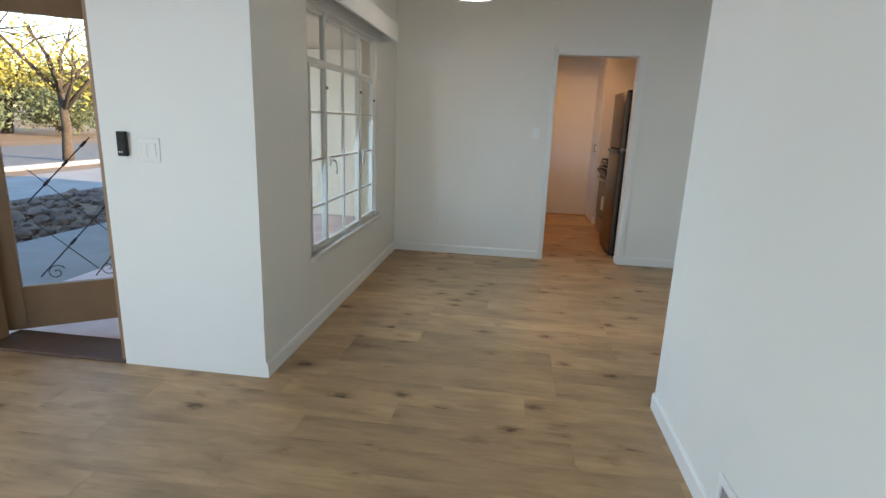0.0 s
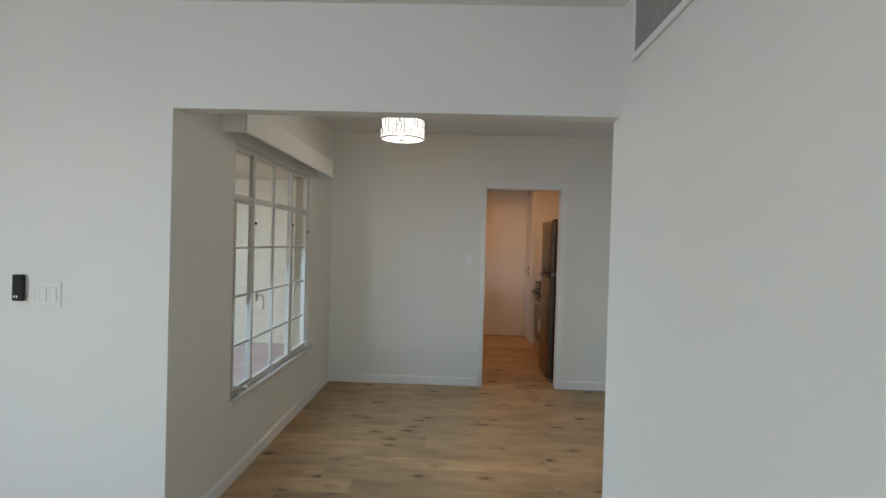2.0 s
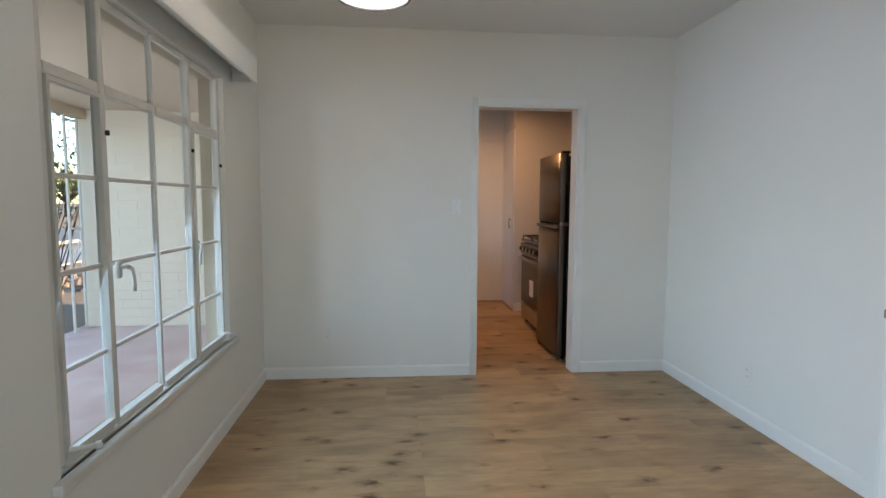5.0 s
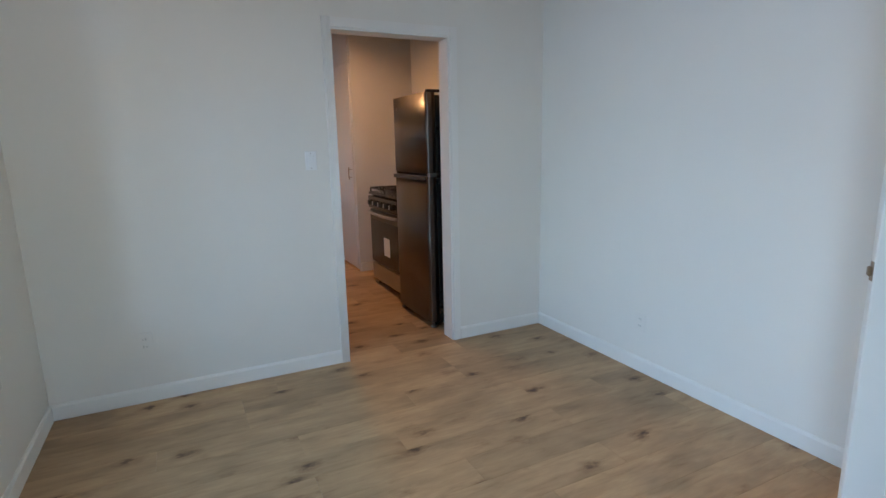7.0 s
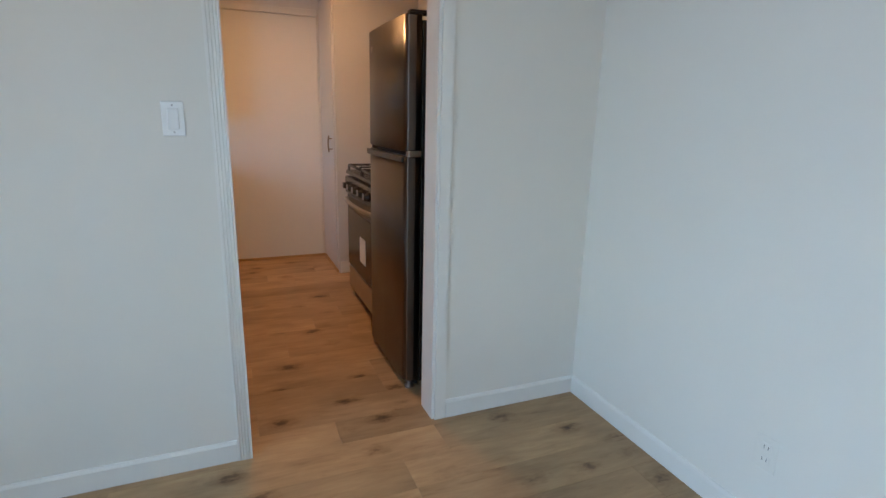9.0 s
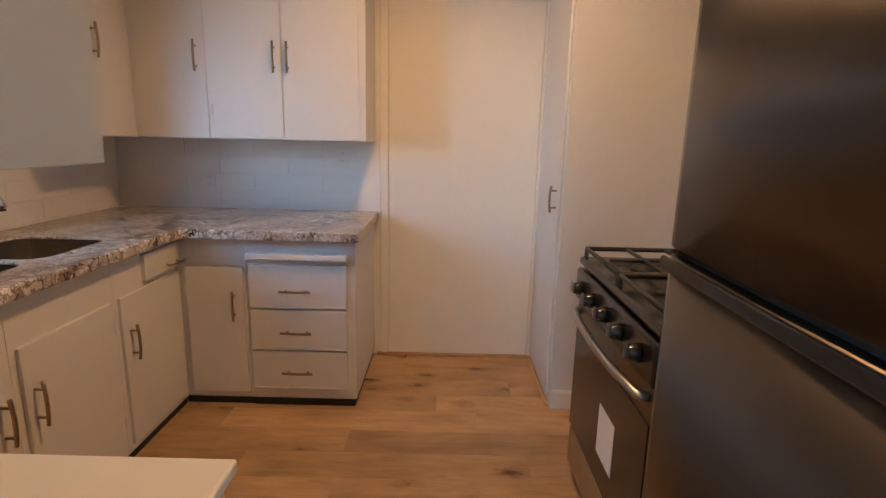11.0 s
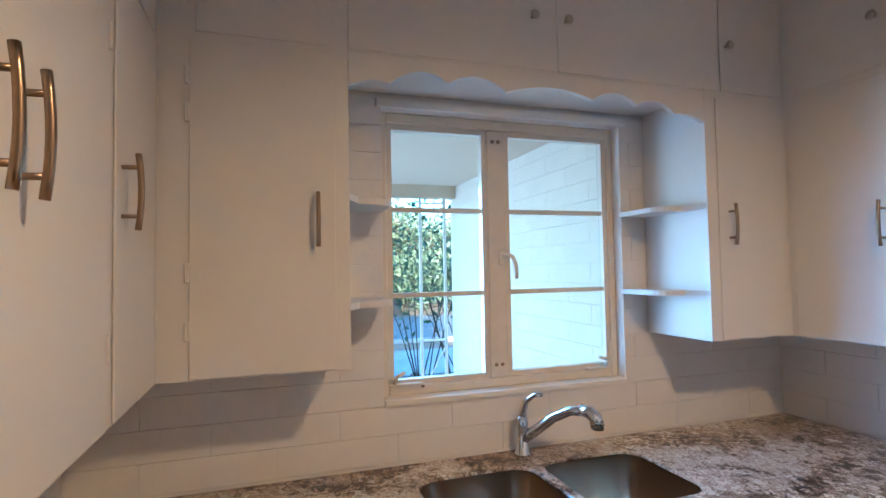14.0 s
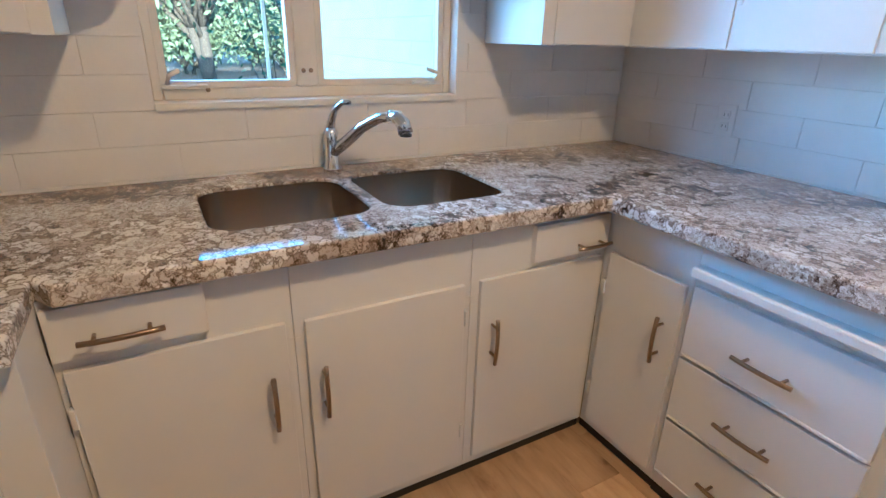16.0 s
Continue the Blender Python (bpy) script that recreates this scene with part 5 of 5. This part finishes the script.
def spiral(cx, cz, r, turns, start, plane_x=None, plane_y=None, n=18):
    pts = []
    for k in range(n + 1):
        f = k / n
        a = start + turns * 2 * math.pi * f
        rr = r * (1 - 0.8 * f)
        u, z = cx + math.cos(a) * rr, cz + math.sin(a) * rr
        pts.append((plane_x, u, z) if plane_x is not None else (u, plane_y, z))
    return pts


WHITE_IRON = plain("white_painted_iron", (0.74, 0.73, 0.70), 0.5, 0, 0.08, 20)
for yy in (7.91, 4.95):
    po = thing("porch_post", -3.36, yy, PZ, "white iron porch post of two thin uprights with a brace", "post", "iron porch posts")
    for y in (yy, yy + 0.21):
        part("upright", box_bm(-3.371, y - 0.011, PZ, -3.349, y + 0.011, 2.19, 0.002, 1), WHITE_IRON, po)
    for z in (PZ + 0.03, 1.02, 2.15):
        part("crossbar", box_bm(-3.368, yy + 0.0115, z - 0.008, -3.352, yy + 0.1985, z + 0.008), WHITE_IRON, po)
    bm = bmesh.new()
    tube(bm, [(-3.36, yy + 0.012, 0.62), (-3.36, yy + 0.198, 0.95)], 0.006, 6)
    part("brace", bm, WHITE_IRON, po)

# ---- front door opening: frame, threshold and the screen door swung out ----
casing("trim_front_door", [(-2.66, Y1 + 0.01, 0, -2.632, Y1B + 0.05, 2.02), (-1.783, Y1 + 0.01, 0, -1.755, Y1B + 0.05, 2.02), (-2.6315, Y1 + 0.01, 1.992, -1.7835, Y1B + 0.05, 2.02)], label="tan front door frame").data.materials[0] = BROWNWOOD
structure("threshold", box_bm(-2.66, Y1 - 0.005, -0.004, -1.755, Y1B + 0.15, 0.018, 0.006), SILLWOOD, "worn wooden front door threshold", "threshold")
sd = thing("screen_door", -2.71, 3.253, 0.02, "tan screen door with black iron scrollwork, swung outward", "screen door")
SD = math.atan2(3.628 - 3.332, -2.257 + 2.667)


def sd_part(name, bm, mat, label=""):
    bmesh.ops.rotate(bm, verts=bm.verts[:], cent=(0, 0, 0), matrix=Matrix.Rotation(SD, 3, "Z"))
    ob = mesh_ob(name, bm, mat)
    ob.parent = sd
    if label:
        ob["label"] = label
    return ob


SW, SH = 0.94, 1.95
sd_part("hinge_stile", box_bm(0, -0.02, 0, 0.10, 0.02, SH, 0.004), BROWNWOOD)
sd_part("lock_stile", box_bm(SW - 0.10, -0.02, 0, SW, 0.02, SH, 0.004), BROWNWOOD)
sd_part("bottom_rail", box_bm(0.1005, -0.02, 0, SW - 0.1005, 0.02, 0.27, 0.004), BROWNWOOD)
sd_part("top_rail", box_bm(0.1005, -0.02, SH - 0.12, SW - 0.1005, 0.02, SH, 0.004), BROWNWOOD)
for u0, z0, u1, z1 in ((0.20, 0.32, 0.82, 1.02), (0.48, 0.30, 0.82, 0.72), (0.19, 0.78, 0.53, 1.16)):
    bm = bmesh.new()
    tube(bm, [(u0, -0.012, z0), (u1, -0.012, z1)], 0.0042, 6)
    for f in (0.3, 0.6, 0.9):
        c = Vector((u0 + (u1 - u0) * f, -0.012, z0 + (z1 - z0) * f))
        d = Vector((u1 - u0, 0, z1 - z0)).normalized()
        tube(bm, [c - d * 0.022, c, c + d * 0.022], 0.009, 7)
    sd_part("iron_bar", bm, IRON)
for u0, z0, u1, z1 in ((0.20, 0.98, 0.78, 0.36), (0.20, 0.66, 0.50, 0.34)):
    bm = bmesh.new()
    tube(bm, [(u0, -0.004, z0), (u1, -0.004, z1)], 0.0026, 6)
    sd_part("iron_bar", bm, IRON)
for cx, cz, s in ((0.28, 0.34, 1), (0.55, 0.345, -1), (0.63, 0.345, 1)):
    bm = bmesh.new()
    tube(bm, spiral(cx, cz, 0.05, 1.3 * s, 0.5, plane_y=-0.012), 0.003, 5)
    sd_part("iron_scroll", bm, IRON)
for z in (0.45, 1.6):
    sd_part("hinge", box_bm(-0.014, -0.03, z - 0.045, 0.012, -0.0195, z + 0.045, 0.003, 1), IRON)

# ---- yard ----
structure("pavement", boxes_bm([(-5.0, 3.0, -0.165, -3.451, 7.2, -0.10), (-10.2, -30, -0.165, -7.6, 60, -0.12)]), CONCRETE, "pale concrete walk and sidewalk", "pavement")
structure("road", boxes_bm([(-18.5, -200, -0.165, -11.6, 300, -0.145)]), ASPHALT, "grey asphalt street", "road")
structure("kerb", box_bm(-11.58, -60, -0.165, -11.40, 100, -0.05, 0.02), CONCRETE, "pale concrete kerb", "kerb")


def rock_bed():
    r = random.Random(7)
    bm = bmesh.new()
    for k in range(900):
        s = r.uniform(0.03, 0.12)
        x, y = r.uniform(-7.5, -5.05), r.uniform(3.5, 14.0)
        res = bmesh.ops.create_icosphere(bm, subdivisions=1, radius=s, matrix=Matrix.Translation((x, y, -0.13)) @ Matrix.Diagonal((1, r.uniform(0.7, 1.3), r.uniform(0.5, 0.9), 1)))
        for v in res["verts"]:
            v.co += Vector((r.uniform(-1, 1), r.uniform(-1, 1), r.uniform(-1, 1))) * s * 0.22
    return bm


tagged(mesh_ob("rock_bed", rock_bed(), ROCK), "bed of rough grey rocks beside the walk", "rocks", kind="stuff")


def leaves_mesh(centres, size, seed, mat, per=40, spread=0.4):
    """Many small leaf quads round the twig ends."""
    r = np.random.RandomState(seed)
    n = len(centres) * per
    c = np.repeat(np.array(centres), per, axis=0) + r.normal(0, spread, (n, 3)) * np.array([1, 1, 0.8])
    a, b = r.normal(size=(n, 3)), r.normal(size=(n, 3))
    a /= np.linalg.norm(a, axis=1)[:, None]
    b -= a * (a * b).sum(1)[:, None]
    b /= np.linalg.norm(b, axis=1)[:, None]
    s = size * r.uniform(0.6, 1.4, (n, 1))
    v = np.stack([c - a * s, c - b * s * 0.42, c + a * s, c + b * s * 0.42], 1).reshape(-1, 3)
    me = bpy.data.meshes.new("crown")
    me.from_pydata(v.tolist(), [], np.arange(n * 4).reshape(-1, 4).tolist())
    me.materials.append(mat)
    return me


def tree(name, x, y, height, radius, seed, leaf, leaf_size, stems, per, label, trunk_r, spread=0.4, clear=0.35):
    th = thing(name, x, y, -0.2, label, "tree", "trees along the street" if height > 4.5 else "")
    r = random.Random(seed)
    bm = bmesh.new()
    ends = []
    for s in range(stems):
        a = r.uniform(0, 6.28)
        lean = r.uniform(0.05, 0.25) if stems > 1 else 0.04
        p = Vector((r.uniform(-0.1, 0.1) * stems, r.uniform(-0.1, 0.1) * stems, 0))
        pts = [p]
        top = height * clear * r.uniform(0.9, 1.2)
        for k in range(1, 5):
            pts.append(p + Vector((math.cos(a) * lean * top * k / 4, math.sin(a) * lean * top * k / 4, top * k / 4)) + Vector((r.uniform(-1, 1), r.uniform(-1, 1), 0)) * 0.05)
        tube(bm, pts, trunk_r, 8, trunk_r * 0.6)
        for b in range(7):
            q = pts[-1] if b < 5 else pts[3]
            ba, up = a + b * 0.9 + r.uniform(-0.4, 0.4), r.uniform(0.5, 1.0)
            ln = radius * r.uniform(0.6, 1.0)
            e = q + Vector((math.cos(ba) * ln * 0.8, math.sin(ba) * ln * 0.8, (height - top) * up * 0.75))
            m = q.lerp(e, 0.5) + Vector((r.uniform(-0.2, 0.2), r.uniform(-0.2, 0.2), 0.15)) * radius * 0.3
            tube(bm, [q, m, e], trunk_r * 0.45, 6, trunk_r * 0.12)
            ends += [e, m.lerp(e, 0.5)]
            for t_ in range(4):
                e2 = m.lerp(e, r.uniform(0.2, 1)) + Vector((r.uniform(-1, 1), r.uniform(-1, 1), r.uniform(-0.5, 0.8))) * radius * 0.45
                tube(bm, [m.lerp(e, 0.5), e2], trunk_r * 0.16, 5, trunk_r * 0.05)
                ends.append(e2)
    tr = mesh_ob("trunk", bm, BARK)
    tr.parent = th
    cr = new("crown", leaves_mesh([tuple(e) for e in ends], leaf_size, seed, leaf, per, spread))
    cr.parent = th
    return th


tree("tree", -4.6, 8.75, 3.7, 0.95, 11, LEAF_GREEN, 0.036, 6, 6, "slender multi-stemmed green shrub tree beside the porch", 0.02, 0.2, 0.1)
street = tree("tree", -12.6, 14.4, 5.8, 2.4, 21, LEAF_GOLD, 0.055, 1, 26, "golden-leaved street tree with a dark trunk", 0.16, 0.5, 0.32)
wide = tree("tree", -24.0, 20.0, 5.2, 3.2, 31, LEAF_GOLD, 0.15, 2, 26, "broad golden-green tree across the street", 0.22, 0.6, 0.28)
dark = tree("tree", -22.0, 6.0, 6.2, 2.8, 41, LEAF_PALE, 0.14, 2, 26, "tall green tree across the street", 0.24, 0.6, 0.25)
shrub = tree("shrub", -20.5, 12.0, 2.7, 1.7, 51, LEAF_PALE, 0.10, 4, 30, "dense olive-green shrub across the street", 0.05, 0.38, 0.12)
shrub["category"] = "shrub"
r_ = random.Random(3)
for x, y in ((-21, 3.5), (-23.5, 6.5), (-21.5, 9.0), (-24, 15), (-22, 18.5), (-25, 22), (-23.5, 26), (-28, 12), (-29, 19), (-30, 7), (-31, 28), (-27, 31)):
    copy_thing(shrub, pose(x, y, -0.2, 0, 0, r_.uniform(0, 360)))
for k in range(26):
    x = r_.uniform(-60, -21)
    y = r_.uniform(-6, 62)
    src = (wide, dark, wide)[k % 3] if y > 14 else (dark, wide, dark)[k % 3]
    copy_thing(src, pose(x, y, -0.2, 0, 0, r_.uniform(0, 360)))
for x, y in ((-15.5, 9.2), (-20.5, 9.5), (-21.5, 13.0)):
    copy_thing(dark, pose(x - 4, y, -0.2, 0, 0, r_.uniform(0, 360)))


# ---- plank floors, last in the file ----
def plank_mesh(length, width=0.178, gap=0.0006, h=0.006):
    bm = bmesh.new()
    L, w, c = length - gap, width - gap, 0.0005
    lo = [bm.verts.new(p) for p in ((0, 0, -h), (L, 0, -h), (L, w, -h), (0, w, -h))]
    mid = [bm.verts.new(p) for p in ((0, 0, -c), (L, 0, -c), (L, w, -c), (0, w, -c))]
    top = [bm.verts.new(p) for p in ((c, c, 0), (L - c, c, 0), (L - c, w - c, 0), (c, w - c, 0))]
    for a, b in ((lo, mid), (mid, top)):
        for k in range(4):
            bm.faces.new((a[k], a[(k + 1) % 4], b[(k + 1) % 4], b[k]))
    bm.faces.new(top)
    me = bpy.data.meshes.new("plank")
    bm.to_mesh(me)
    bm.free()
    me.materials.append(PLANK)
    return me


PLANK_MESHES = {}


def lay_planks(name, x0, x1, y0, y1, seed, label):
    fl = tagged(new(name), label, "floor", kind="structure")
    r = random.Random(seed)
    y = y0
    while y < y1 - 0.01:
        wd = min(0.178, y1 - y)
        x = x0
        first = True
        while x < x1 - 0.01:
            ln = 1.22 if not first else round(r.choice((0.3, 0.5, 0.7, 0.9, 1.1)), 2)
            first = False
            ln = min(ln, x1 - x)
            key = (round(ln, 3), round(wd, 3))
            if key not in PLANK_MESHES:
                PLANK_MESHES[key] = plank_mesh(*key)
            o = new("plank", PLANK_MESHES[key])
            o.location = (x, y, 0)
            o.parent = fl
            x += ln
        y += wd


lay_planks("floor_living", -3.55, XL, -2.6, Y1B, 1, "light oak plank floor with dark knots")
lay_planks("floor_dining", XW, XR, Y1B, Y2B, 2, "light oak plank floor with dark knots")
lay_planks("floor_kitchen", XWK + KITCHEN.x, XE, Y2B, YN + KITCHEN.y, 3, "light oak plank floor with dark knots")
lay_planks("floor_hall", XR, 3.45, Y1B, Y2, 4, "light oak plank floor with dark knots")
